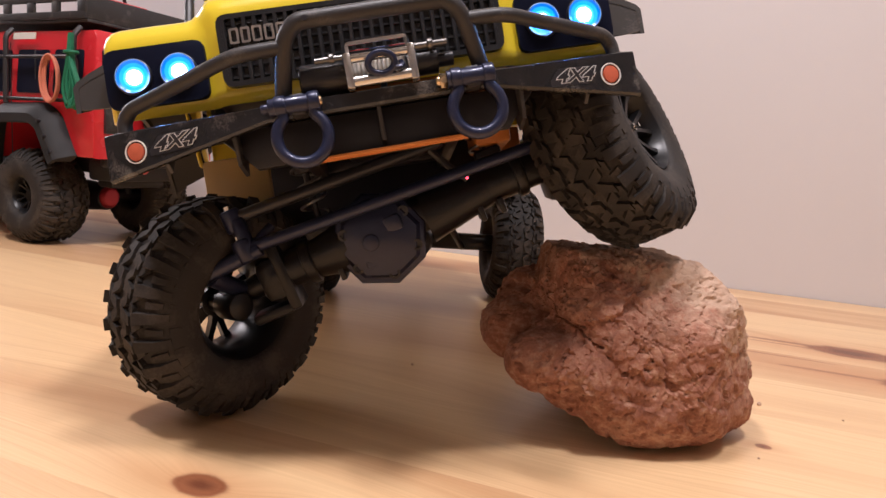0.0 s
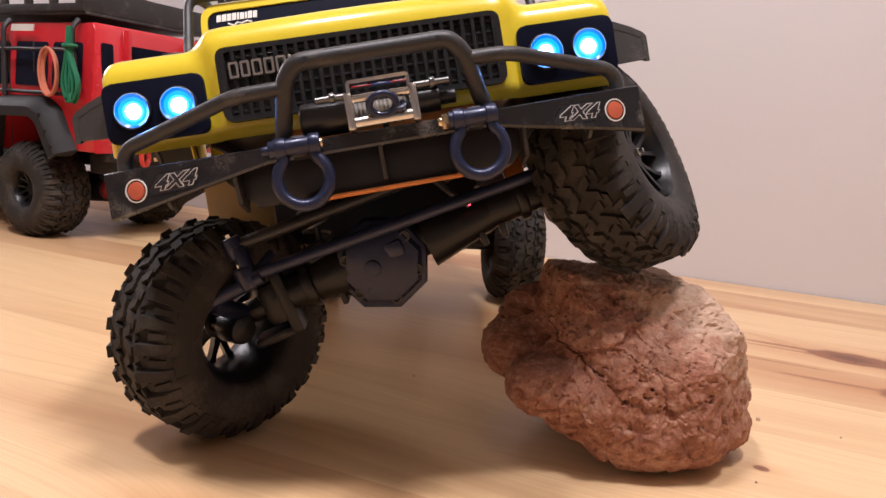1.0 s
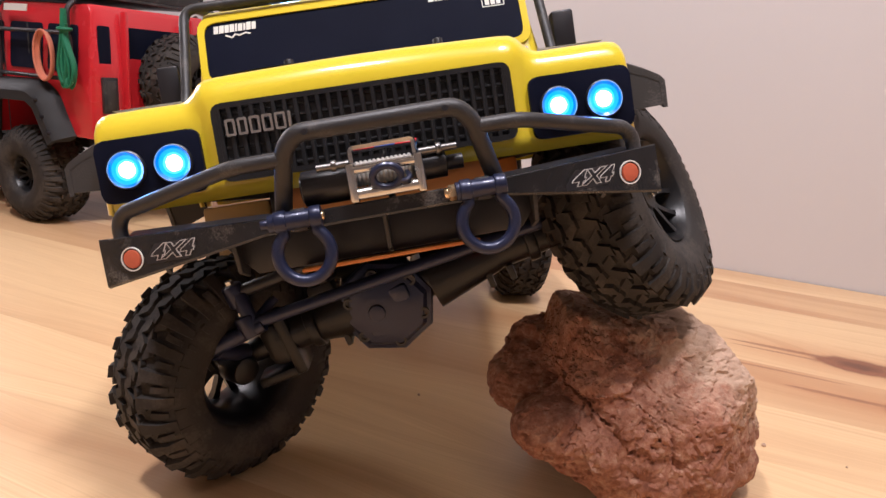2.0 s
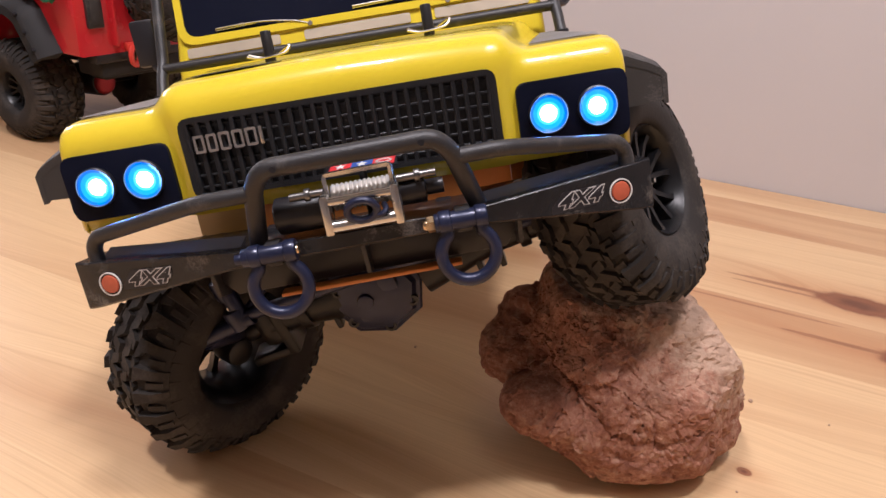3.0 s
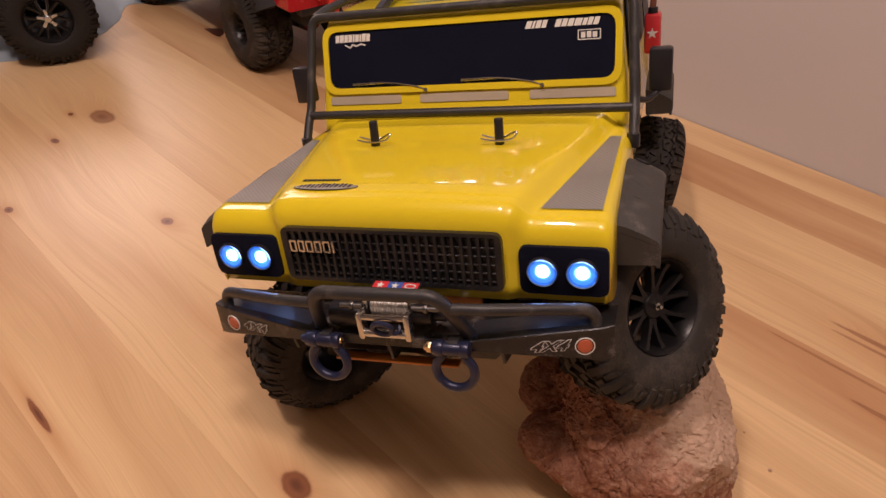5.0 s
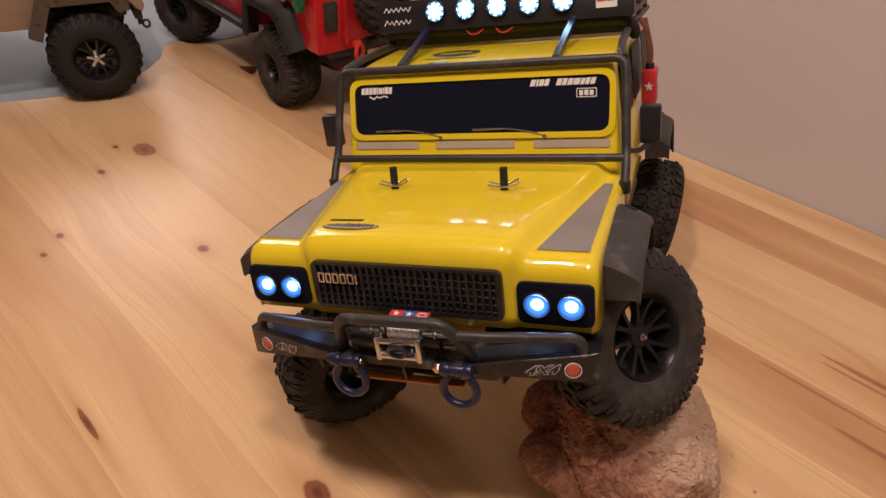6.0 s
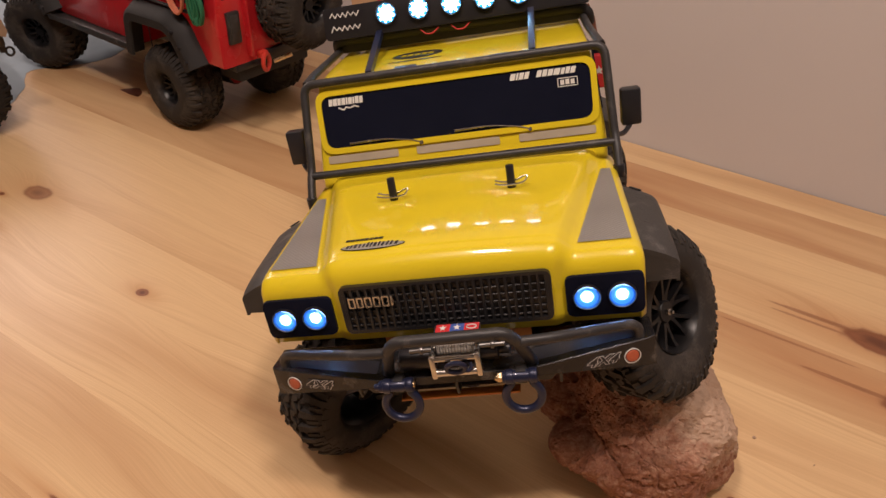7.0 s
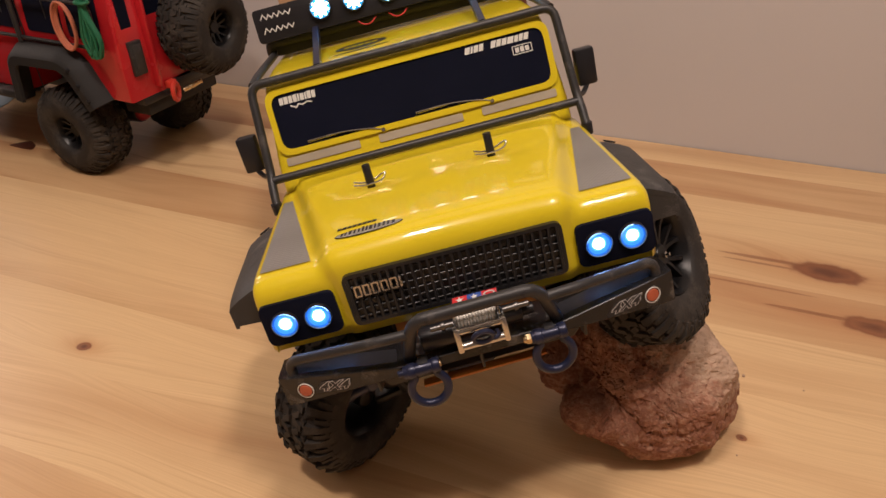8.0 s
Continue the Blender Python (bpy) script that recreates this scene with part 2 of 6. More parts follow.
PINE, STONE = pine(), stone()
YELLOW = material("yellow_gloss_paint", (0.74, 0.580, 0.011), 0.30, vary=0.05, scale=25, fine=500, bump=0.02, coat=0.85, spec=0.2, wave=0.0005)
RED = material("red_gloss_paint", (0.52, 0.018, 0.024), 0.26, vary=0.10, scale=20, bump=0.02, coat=0.4)
OLIVE = material("olive_painted_metal", (0.085, 0.068, 0.050), 0.45, vary=0.15, scale=40, bump=0.1)
TAN = material("tan_painted_metal", (0.33, 0.24, 0.165), 0.42, vary=0.12, scale=40, bump=0.08)
RUBBER = material("dusty_black_rubber", (0.031, 0.0270, 0.0245), 0.72, vary=0.3, scale=55, fine=600, bump=0.35, dust=(0.060, 0.051, 0.043), dust_at=0.66, spec=0.3)
BLACK_RUBBER = material("black_rubber", (0.0187, 0.0173, 0.0169), 0.7, vary=0.3, scale=55, fine=600, bump=0.3, spec=0.3)
CHROME = material("chrome", (0.58, 0.66, 0.78), 0.16, metal=1.0, vary=0.05, scale=150, bump=0.05)
PLASTIC = material("dark_grey_plastic", (0.0276, 0.0264, 0.0276), 0.44, vary=0.2, scale=80, fine=1500, bump=0.3, dust=(0.085, 0.078, 0.072), dust_at=0.76)
FLARE = material("worn_grey_plastic", (0.038, 0.0355, 0.0345), 0.55, vary=0.18, scale=60, fine=1300, bump=0.3, dust=(0.11, 0.10, 0.095), dust_at=0.74)
GRILLE = material("gloss_black_grille", (0.0158, 0.0153, 0.0165), 0.30, vary=0.2, scale=80, bump=0.05)
MATT = material("matt_black_plastic", (0.0230, 0.0223, 0.0230), 0.62, vary=0.2, scale=60, fine=1200, bump=0.3, spec=0.3)
BLACK = material("black_plastic", (0.0158, 0.0150, 0.0180), 0.36, vary=0.2, scale=80, bump=0.1)
RIM_BLACK = material("black_rim", (0.0093, 0.0090, 0.0099), 0.34, vary=0.2, scale=80, bump=0.1, spec=0.4)
GLOSS = material("gloss_black_film", (0.0090, 0.0105, 0.0225), 0.34, vary=0.2, scale=30, bump=0.0, coat=0.0, spec=0.04)
NAVY = material("navy_coated_metal", (0.0184, 0.0230, 0.0575), 0.34, metal=0.3, vary=0.2, scale=90, bump=0.1, coat=0.2)
STEEL = material("brushed_steel", (0.66, 0.64, 0.60), 0.26, metal=1.0, vary=0.1, scale=150, bump=0.1)
ROPE_WIRE = material("pale_steel_rope", (0.74, 0.71, 0.66), 0.38, metal=0.45, vary=0.15, scale=300, bump=0.2)
BRASS = material("brass_screw", (0.72, 0.55, 0.32), 0.28, metal=1.0, vary=0.1, scale=200, bump=0.1)
SILVER_FILM = tread_film()
VENT_FILM = material("silver_brown_film", (0.52, 0.45, 0.34), 0.45, metal=0.25, vary=0.15, scale=60, bump=0.1)
ORANGE = material("orange_plastic", (0.62, 0.22, 0.035), 0.42, vary=0.1, scale=60, bump=0.1)
REFLECTOR = material("orange_reflector", (0.47, 0.105, 0.048), 0.4, vary=0.2, scale=400, bump=0.2)
DULL_INK = material("worn_white_ink", (0.60, 0.59, 0.57), 0.5, vary=0.3, scale=300, bump=0.0)
SILVER_INK = material("silver_decal_ink", (0.42, 0.40, 0.34), 0.35, metal=0.3, vary=0.1, scale=200, bump=0.0)
WHITE = material("white_sticker_ink", (0.74, 0.73, 0.70), 0.4, vary=0.06, scale=200, bump=0.0)
STICK_RED = material("red_sticker", (0.58, 0.035, 0.04), 0.35, vary=0.06, bump=0.0)
STICK_BLUE = material("blue_sticker", (0.05, 0.10, 0.36), 0.35, vary=0.06, bump=0.0)
BROWN_STRAP = material("brown_strap", (0.16, 0.055, 0.03), 0.6, vary=0.2, scale=80, bump=0.3)
RING = material("orange_cord", (0.55, 0.18, 0.10), 0.6, vary=0.2, scale=120, bump=0.4)
ROPE = material("green_rope", (0.018, 0.16, 0.075), 0.65, vary=0.3, scale=200, fine=1800, bump=0.6)
CARD = material("wooden_crate", (0.50, 0.30, 0.16), 0.65, vary=0.2, scale=60, bump=0.2)
AMBER = material("amber_plastic", (0.46, 0.33, 0.14), 0.35, vary=0.15, scale=40, bump=0.05)
CLOTH = material("blue_grey_cloth", (0.33, 0.40, 0.47), 0.95, vary=0.12, scale=30, fine=1500, bump=0.5)
# faint LED spill on the cup's edge, put in as emission
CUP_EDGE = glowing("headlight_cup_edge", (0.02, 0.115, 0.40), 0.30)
BUMPER = material("scuffed_bumper_plastic", (0.0150, 0.0144, 0.0158), 0.24, vary=0.25, scale=70, fine=1300, bump=0.35, dust=(0.12, 0.11, 0.10), dust_at=0.76)
DARK_STEEL = material("dark_steel", (0.22, 0.213, 0.205), 0.35, metal=0.9, vary=0.1, scale=150, bump=0.1)
PAINT = material("matt_wall_paint", (0.63, 0.598, 0.590), 0.85, vary=0.03, scale=3, fine=420, bump=0.12)
CEIL = material("white_ceiling_paint", (0.78, 0.76, 0.73), 0.9, vary=0.03, scale=3, fine=300, bump=0.1)
FLOORING = material("brown_floor", (0.28, 0.18, 0.10), 0.5, vary=0.2, scale=4, fine=90, bump=0.1)
LED_CORE = glowing("headlight_led", (0.34, 0.58, 1.0), 22.0)
# headlight cups: the LED's reflected blue is put in as emission
LED_INNER = glowing("headlight_cup_glow", (0.10, 0.26, 0.80), 1.0)
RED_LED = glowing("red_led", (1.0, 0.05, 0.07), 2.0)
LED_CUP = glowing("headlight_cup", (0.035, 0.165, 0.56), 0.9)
ROOF_LED = glowing("roof_led", (0.42, 0.76, 1.0), 11.0)
ROOF_CUP = glowing("roof_led_lens", (0.05, 0.32, 0.62), 1.0)

# ---------------------------------------------------------------- mesh helpers (lengths in millimetres)
MM = 0.001


def part(name, bm, mat, parent=None, label="", smooth=35, inverse=None):
    """Links a bmesh, drawn in millimetres, as one mesh object under a thing or a part."""
    bmesh.ops.recalc_face_normals(bm, faces=bm.faces)
    bm.transform(Matrix.Scale(MM, 4))
    if inverse is not None:
        bm.transform(inverse)
    me = bpy.data.meshes.new(name)
    bm.to_mesh(me)
    bm.free()
    for p in me.polygons:
        p.use_smooth = smooth > 0
    if smooth:
        me.set_sharp_from_angle(angle=radians(smooth))
    me.materials.append(mat)
    ob = new(name, me)
    if parent:
        ob.parent = parent
    if label:
        ob["label"] = label
    return ob


def shared(name, me, parent, m, label=""):
    """One more object on a mesh that exists."""
    ob = new(name, me)
    ob.parent = parent
    ob.matrix_basis = m
    if label:
        ob["label"] = label
    return ob


def box(bm, c, s, bevel=0.0, turn=None, seg=2):
    got = bmesh.ops.create_cube(bm, size=1.0)["verts"]
    m = Matrix.Translation(c) @ (turn or Matrix()) @ Matrix.Diagonal((*s, 1))
    bmesh.ops.transform(bm, matrix=m, verts=got)
    if bevel:
        edges = list({e for v in got for e in v.link_edges})
        bmesh.ops.bevel(bm, geom=edges, offset=bevel, segments=seg, affect="EDGES", profile=0.5)


def rod(bm, a, b, r, seg=16, r2=None, bevel=0.0):
    a, b = Vector(a), Vector(b)
    d = b - a
    m = Matrix.Translation((a + b) / 2) @ d.to_track_quat("Z", "Y").to_matrix().to_4x4()
    got = bmesh.ops.create_cone(bm, cap_ends=True, segments=seg, radius1=r, radius2=r if r2 is None else r2, depth=d.length, matrix=m)["verts"]
    if bevel:
        rims = [e for e in {e for v in got for e in v.link_edges} if len(e.link_faces) == 2 and any(len(f.verts) > 4 for f in e.link_faces)]
        bmesh.ops.bevel(bm, geom=rims, offset=bevel, segments=2, affect="EDGES", profile=0.5)


def rounded(points, radius, steps=5, closed=False):
    """A polyline with its corners rounded."""
    pts = [Vector(p) for p in points]
    out = []
    count = len(pts)
    for i, p in enumerate(pts):
        if not closed and i in (0, count - 1):
            out.append(p)
            continue
        a, b = pts[i - 1], pts[(i + 1) % count]
        r = min(radius, (a - p).length * 0.48, (b - p).length * 0.48)
        s, e = p + (a - p).normalized() * r, p + (b - p).normalized() * r
        for k in range(steps + 1):
            t = k / steps
            out.append(s * (1 - t) ** 2 + p * 2 * t * (1 - t) + e * t * t)
    return out


def tube(bm, pts, r, seg=12, closed=False, flat=1.0):
    """A round bar along a polyline."""
    pts = [Vector(p) for p in pts]
    n = len(pts)
    rings = []
    side = None
    for i, p in enumerate(pts):
        a = pts[i - 1] if (i or closed) else p
        b = pts[(i + 1) % n] if (i < n - 1 or closed) else p
        d = (b - a).normalized()
        if side is None:
            side = d.orthogonal().normalized()
        side = (side - d * side.dot(d)).normalized()
        up = d.cross(side)
        rings.append([bm.verts.new(p + (side * math.cos(2 * math.pi * k / seg) + up * math.sin(2 * math.pi * k / seg) * flat) * r) for k in range(seg)])
    for i in range(n if closed else n - 1):
        a, b = rings[i], rings[(i + 1) % n]
        offset = 0
        if closed and i == n - 1:
            offset = min(range(seg), key=lambda o: (a[0].co - b[o].co).length)
        for k in range(seg):
            bm.faces.new((a[k], a[(k + 1) % seg], b[(k + 1 + offset) % seg], b[(k + offset) % seg]))
    if not closed:
        bm.faces.new(rings[0][::-1]), bm.faces.new(rings[-1])


def lathe(bm, profile, seg=48, axis="X"):
    """Turns (along, radius) pairs round the X axis."""
    rings = []
    for x, r in profile:
        rings.append([bm.verts.new((x, r * math.cos(2 * math.pi * k / seg), r * math.sin(2 * math.pi * k / seg))) for k in range(seg)])
    for a, b in zip(rings, rings[1:]):
        for k in range(seg):
            bm.faces.new((a[k], a[(k + 1) % seg], b[(k + 1) % seg], b[k]))
    return rings


def slab(bm, outline, offset, bevel=0.0):
    """A flat outline of 3D points, given thickness along offset."""
    offset = Vector(offset)
    a = [bm.verts.new(Vector(p)) for p in outline]
    b = [bm.verts.new(Vector(p) + offset) for p in outline]
    n = len(a)
    faces = [bm.faces.new(a), bm.faces.new(b[::-1])]
    for k in range(n):
        faces.append(bm.faces.new((a[k], b[k], b[(k + 1) % n], a[(k + 1) % n])))
    if bevel:
        edges = list({e for f in faces[:2] for e in f.edges})
        bmesh.ops.bevel(bm, geom=edges, offset=bevel, segments=2, affect="EDGES", profile=0.5)


def round_rect(cx, cz, w, h, r, steps=4):
    """Corner-rounded rectangle in (x, z)."""
    return [(p.x, p.y) for p in rounded([(cx - w / 2, cz - h / 2, 0), (cx + w / 2, cz - h / 2, 0), (cx + w / 2, cz + h / 2, 0), (cx - w / 2, cz + h / 2, 0)], r, steps, True)]


def ring_slab(bm, outer, inner, y0, y1):
    """A flat frame between two outlines of equal count in (x, z), from y0 to y1."""
    n = len(outer)
    v = {}
    for key, line in (("o", outer), ("i", inner)):
        for y in (y0, y1):
            v[key, y] = [bm.verts.new((x, y, z)) for x, z in line]
    for k in range(n):
        j = (k + 1) % n
        for a, b in ((v["o", y0], v["i", y0]), (v["i", y0], v["i", y1]), (v["i", y1], v["o", y1]), (v["o", y1], v["o", y0])):
            bm.faces.new((a[k], a[j], b[j], b[k]))


def strokes(bm, points, width, thick, place):
    """A flat stroke along (x, z) points, laid on a surface by the matrix place (x right, y out, z up)."""
    for (x0, z0), (x1, z1) in zip(points, points[1:]):
        d = Vector((x1 - x0, 0, z1 - z0))
        if d.length < 1e-6:
            continue
        s = Vector((-d.z, 0, d.x)).normalized() * width / 2
        d = d.normalized() * width * 0.35
        a, b = Vector((x0, 0, z0)) - d, Vector((x1, 0, z1)) + d
        slab(bm, [place @ p for p in (a - s, b - s, b + s, a + s)], place.to_3x3() @ Vector((0, thick, 0)))


def text_part(name, words, size, place, mat, parent, depth=0.25, shear=0.0, stretch=1.0, bold=0.0):
    """Letters of the built-in font as one mesh; place maps millimetres (x right, y up, z out)."""
    curve = bpy.data.curves.new(name, "FONT")
    curve.body, curve.size, curve.extrude, curve.shear = words, size, depth, shear
    curve.align_x, curve.align_y, curve.offset, curve.resolution_u = "CENTER", "CENTER", bold, 3
    temp = new("letters", curve)
    me = bpy.data.meshes.new_from_object(temp)
    bpy.data.objects.remove(temp)
    bpy.data.curves.remove(curve)
    bm = bmesh.new()
    bm.from_mesh(me)
    bpy.data.meshes.remove(me)
    bm.transform(place @ Matrix.Diagonal((stretch, 1, 1, 1)))
    return part(name, bm, mat, parent, smooth=0)


# ---------------------------------------------------------------- the setting: room
def room_box(name, lo, hi, mat, label):
    """A slab between two corners, in metres along U, V and z."""
    bm = bmesh.new()
    c = [(a + b) / 2 * 1000 for a, b in zip(lo, hi)]
    s = [(b - a) * 1000 for a, b in zip(lo, hi)]
    box(bm, c, s)
    ob = part(name, bm, mat, smooth=0)
    ob.matrix_basis = ROOM
    return tagged(ob, label, name.split("_")[0], kind="structure")


room_box("wall_north", (-2.6, WALL_V, -0.76), (2.2, WALL_V + 0.12, 1.76), PAINT, "plain off-white painted wall behind the table")
room_box("wall_south", (-2.6, -2.62, -0.76), (2.2, -2.5, 1.76), PAINT, "plain off-white painted wall")
room_box("wall_west", (-2.72, -2.62, -0.76), (-2.6, WALL_V + 0.12, 1.76), PAINT, "plain off-white painted wall")
room_box("wall_east", (2.2, -2.62, -0.76), (2.32, WALL_V + 0.12, 1.76), PAINT, "plain off-white painted wall")
room_box("ceiling", (-2.72, -2.62, 1.762), (2.32, WALL_V + 0.12, 1.85), CEIL, "plain white ceiling")
room_box("floor", (-2.72, -2.62, -0.86), (2.32, WALL_V + 0.12, -0.762), FLOORING, "plain brown floor")

# ---------------------------------------------------------------- table of glued pine boards
table = tagged(new("table"), "varnished pine board table top with dark knots, against the wall", "table")
table.matrix_basis = ROOM
BOARD = 0.0877
TONES = (0.14, 0.82, 0.06, 0.14, 0.52, 0.10, 0.05, 0.08, 0.16, 0.34, 0.32, 0.16, 0.4, 0.25, 0.32, 0.12, 0.36, 0.2, 0.28, 0.16)
FIGURE = (0.6, 0.8, 0.6, 0.8, 0.7, 0.6, 0.5, 0.5, 0.6, 0.7)
edge = WALL_V - 0.002
lane = 0
while edge > -0.75:
    width = 0.060 if lane == 0 else BOARD
    bm = bmesh.new()
    box(bm, (-300, (edge - width / 2) * 1000, -17), (3400, width * 1000 - 0.02, 34), 0.05, seg=1)
    plank = part("plank", bm, PINE, table, smooth=0)
    plank.color = (TONES[lane % len(TONES)], FIGURE[min(lane, 9)], 0, 1)
    edge -= width
    lane += 1
bm = bmesh.new()
slab(bm, [p for p in rounded([(-987, 639, -0.2), (-958, 636.5, -0.2), (-937, 638, -0.2), (-945, 652, -0.2), (-966, 663, -0.2), (-974, 655, -0.2)], 5, 3, True)], (0, 0, 0.5), 0.15)
part("knot", bm, material("dark_pine_knot", (0.085, 0.026, 0.014), 0.4, vary=0.35, scale=90, fine=500, bump=0.2), table, "dark red-brown three-cornered knot")
for x in (-1800, 1200):
    for y in (-660, 850):
        bm = bmesh.new()
        box(bm, (x, y, -398), (70, 70, 728), 4)
        part("leg", bm, PINE, table, smooth=0)

# ---------------------------------------------------------------- wheel, shared by all trucks (axis along x, outer face at +x)


def tyre_profile(radius, width, rim):
    """Half of a balloon tyre's section, from crown to bead: (across, radius) pairs."""
    h, k = width / 2, radius / 60.0
    return [(0.0, radius - 2.6 * k), (h * 0.30, radius - 2.8 * k), (h * 0.56, radius - 3.8 * k), (h * 0.76, radius - 6.0 * k), (h * 0.92, radius - 9.8 * k), (h * 1.02, radius - 15.0 * k),
            (h * 1.06, radius - 20.5 * k), (h * 1.03, rim + 6.5 * k), (h * 0.97, rim + 2.6 * k), (h * 0.86, rim + 0.8), (h * 0.70, rim)]


def along(prof, s):
    """Place and outward normal at s steps along a section."""
    i = min(len(prof) - 2, max(0, int(s)))
    a, b = Vector(prof[i]), Vector(prof[i + 1])
    d = (b - a).normalized()
    return a.lerp(b, s - i), Vector((-d.y, d.x))


def lug(bm, prof, side, ang, s0, s1, half0, half1, skew, high0, high1):
    """A rubber block that follows the section from s0 to s1 steps, half0 to half1 degrees long to each side, high0 to high1 proud."""
    rows = []
    steps = 3 if s1 - s0 > 1.2 else 2
    for i in range(steps):
        f = i / (steps - 1)
        p, n = along(prof, s0 + (s1 - s0) * f)
        half, high = half0 + (half1 - half0) * f, high0 + (high1 - high0) * f
        pull = 0.35 if i == 0 else (-0.35 if i == steps - 1 else 0)
        t, _ = along(prof, s0 + (s1 - s0) * f + pull * 0.25)
        row = []
        for q, h, w in ((p, -0.6, 1.0), (t, high, 0.84)):
            c = q + n * h
            for e in (-1, 1):
                a = radians(ang + e * half * w + skew * (f - 0.5))
                row.append(bm.verts.new((side * c.x, c.y * math.cos(a), c.y * math.sin(a))))
        rows.append(row)
    for a, b in zip(rows, rows[1:]):
        for k, j in ((0, 2), (2, 3), (3, 1)):
            bm.faces.new((a[k], a[j], b[j], b[k]))
    for r in (rows[0], rows[-1]):
        bm.faces.new((r[0], r[1], r[3], r[2]))


def tyre_mesh(name, radius, width, rim):
    """Casing and tread of a balloon tyre with small staggered blocks and lugs that fold over the shoulder."""
    prof = tyre_profile(radius, width, rim)
    k = radius / 60.0
    bm = bmesh.new()
    fine = []
    for i in range(20):
        p = along(prof, i * 0.5)[0]
        fine.append((p.x, p.y))
    lathe(bm, [(-x, r) for x, r in reversed(fine + [prof[-1]])] + (fine + [prof[-1]])[1:], 72)
    casing = part(name, bm, RUBBER, smooth=40)
    bm = bmesh.new()
    n = 26
    rng = random.Random(7)
    step = 360 / n
    for i in range(n):
        for side in (-1, 1):
            a = step * i + (0 if side < 0 else step / 2) + rng.uniform(-0.5, 0.5)
            u = rng.uniform
            # crown blocks
            lug(bm, prof, side, a, 0.22, 1.35, step * 0.25, step * 0.20, 4.0 * side * u(0.6, 1.2), 2.4 * k, 2.5 * k)
            lug(bm, prof, side, a + step * 0.5, 0.10, 1.05, step * 0.19, step * 0.23, -4.5 * side * u(0.6, 1.2), 2.3 * k, 2.5 * k)
            # second row
            lug(bm, prof, side, a + step * 0.27, 1.30, 1.80, step * 0.19, step * 0.21, 3.5 * side * u(0.5, 1.2), 2.6 * k, 2.6 * k)
            lug(bm, prof, side, a + step * 0.76, 1.45, 2.45, step * 0.19, step * 0.17, -3.0 * side * u(0.5, 1.2), 2.3 * k, 1.8 * k)
            # shoulder lugs, long and short by turns, that run down on to the sidewall
            lug(bm, prof, side, a + step * 0.02, 1.85, 4.75, step * 0.25, step * 0.19, u(-1, 1), 4.4 * k, 0.8 * k)
            lug(bm, prof, side, a + step * 0.52, 2.75, 4.25, step * 0.15, step * 0.12, u(-1, 1), 1.9 * k, 1.0 * k)
            # low ribs on the sidewall
            lug(bm, prof, side, a + step * 0.52, 4.6, 5.7, step * 0.13, step * 0.10, 0, 0.7 * k, 0.3 * k)
    tread = part("tread", bm, RUBBER, smooth=30)
    meshes = casing.data, tread.data
    bpy.data.objects.remove(casing), bpy.data.objects.remove(tread)
    return meshes


def rim_mesh(name, rim, width, spokes=6):
    bm = bmesh.new()
    h = width / 2
    lathe(bm, [(h * 0.86, rim + 1.6), (h * 0.92, rim + 0.3), (h * 0.80, rim - 1.6), (h * 0.3, rim - 4), (-h * 0.5, rim - 4.5), (-h * 0.74, rim - 0.8), (-h * 0.84, rim + 1.4), (-h * 0.7, rim + 0.2), (h * 0.7, rim + 0.2), (h * 0.86, rim + 1.6)], 48)
    barrel = part(name, bm, RIM_BLACK, smooth=35)
    bm = bmesh.new()
    # a forked spoke
    for s in (-1, 1):
        rows = []
        for f, w, t in ((0.0, 2.6, 3.2), (0.35, 1.9, 2.6), (0.75, 1.7, 2.4), (1.0, 2.4, 3.0)):
            r = 6 + (rim - 8.0) * f
            a = s * (0.10 + 0.16 * f)
            c = Vector((h * (0.46 + 0.16 * f), r * math.cos(a), r * math.sin(a)))
            side = Vector((0, -math.sin(a), math.cos(a)))
            rows.append([bm.verts.new(c + side * p * w + Vector((q * t, 0, 0))) for p, q in ((-1, -1), (1, -1), (0.7, 1), (-0.7, 1))])
        for a, b in zip(rows, rows[1:]):
            for k in range(4):
                bm.faces.new((a[k], a[(k + 1) % 4], b[(k + 1) % 4], b[k]))
        bm.faces.new(rows[0]), bm.faces.new(rows[-1][::-1])
    spoke = part("spoke", bm, RIM_BLACK, smooth=35)
    bm = bmesh.new()
    lathe(bm, [(-h * 0.5, 6.5), (h * 0.30, 6.5), (h * 0.32, 9.0), (h * 0.58, 8.4), (h * 0.64, 7.2), (h * 0.64, 0.05)], 24)
    hub = part("hub", bm, RIM_BLACK, smooth=35)
    meshes = barrel.data, spoke.data, hub.data
    for ob in (barrel, spoke, hub):
        bpy.data.objects.remove(ob)
    return meshes


def nut_mesh(h):
    bm = bmesh.new()
    lathe(bm, [(h * 0.6, 3.4), (h * 0.6 + 0.8, 3.4), (h * 0.6 + 0.8, 2.5), (h * 0.6 + 3.4, 2.4), (h * 0.6 + 3.4, 1.4), (h * 0.6 + 6.0, 1.3), (h * 0.6 + 6.2, 0.05)], 6)
    ob = part("hub_nut", bm, STEEL, smooth=30)
    me = ob.data
    bpy.data.objects.remove(ob)
    return me


TYRE_R, TYRE_W, RIM_R = 60.0, 50.0, 28.0
(TYRE, TREAD), (RIM, SPOKE, HUB), NUT = tyre_mesh("tyre", TYRE_R, TYRE_W, RIM_R), rim_mesh("wheel", RIM_R, TYRE_W), nut_mesh(TYRE_W / 2)


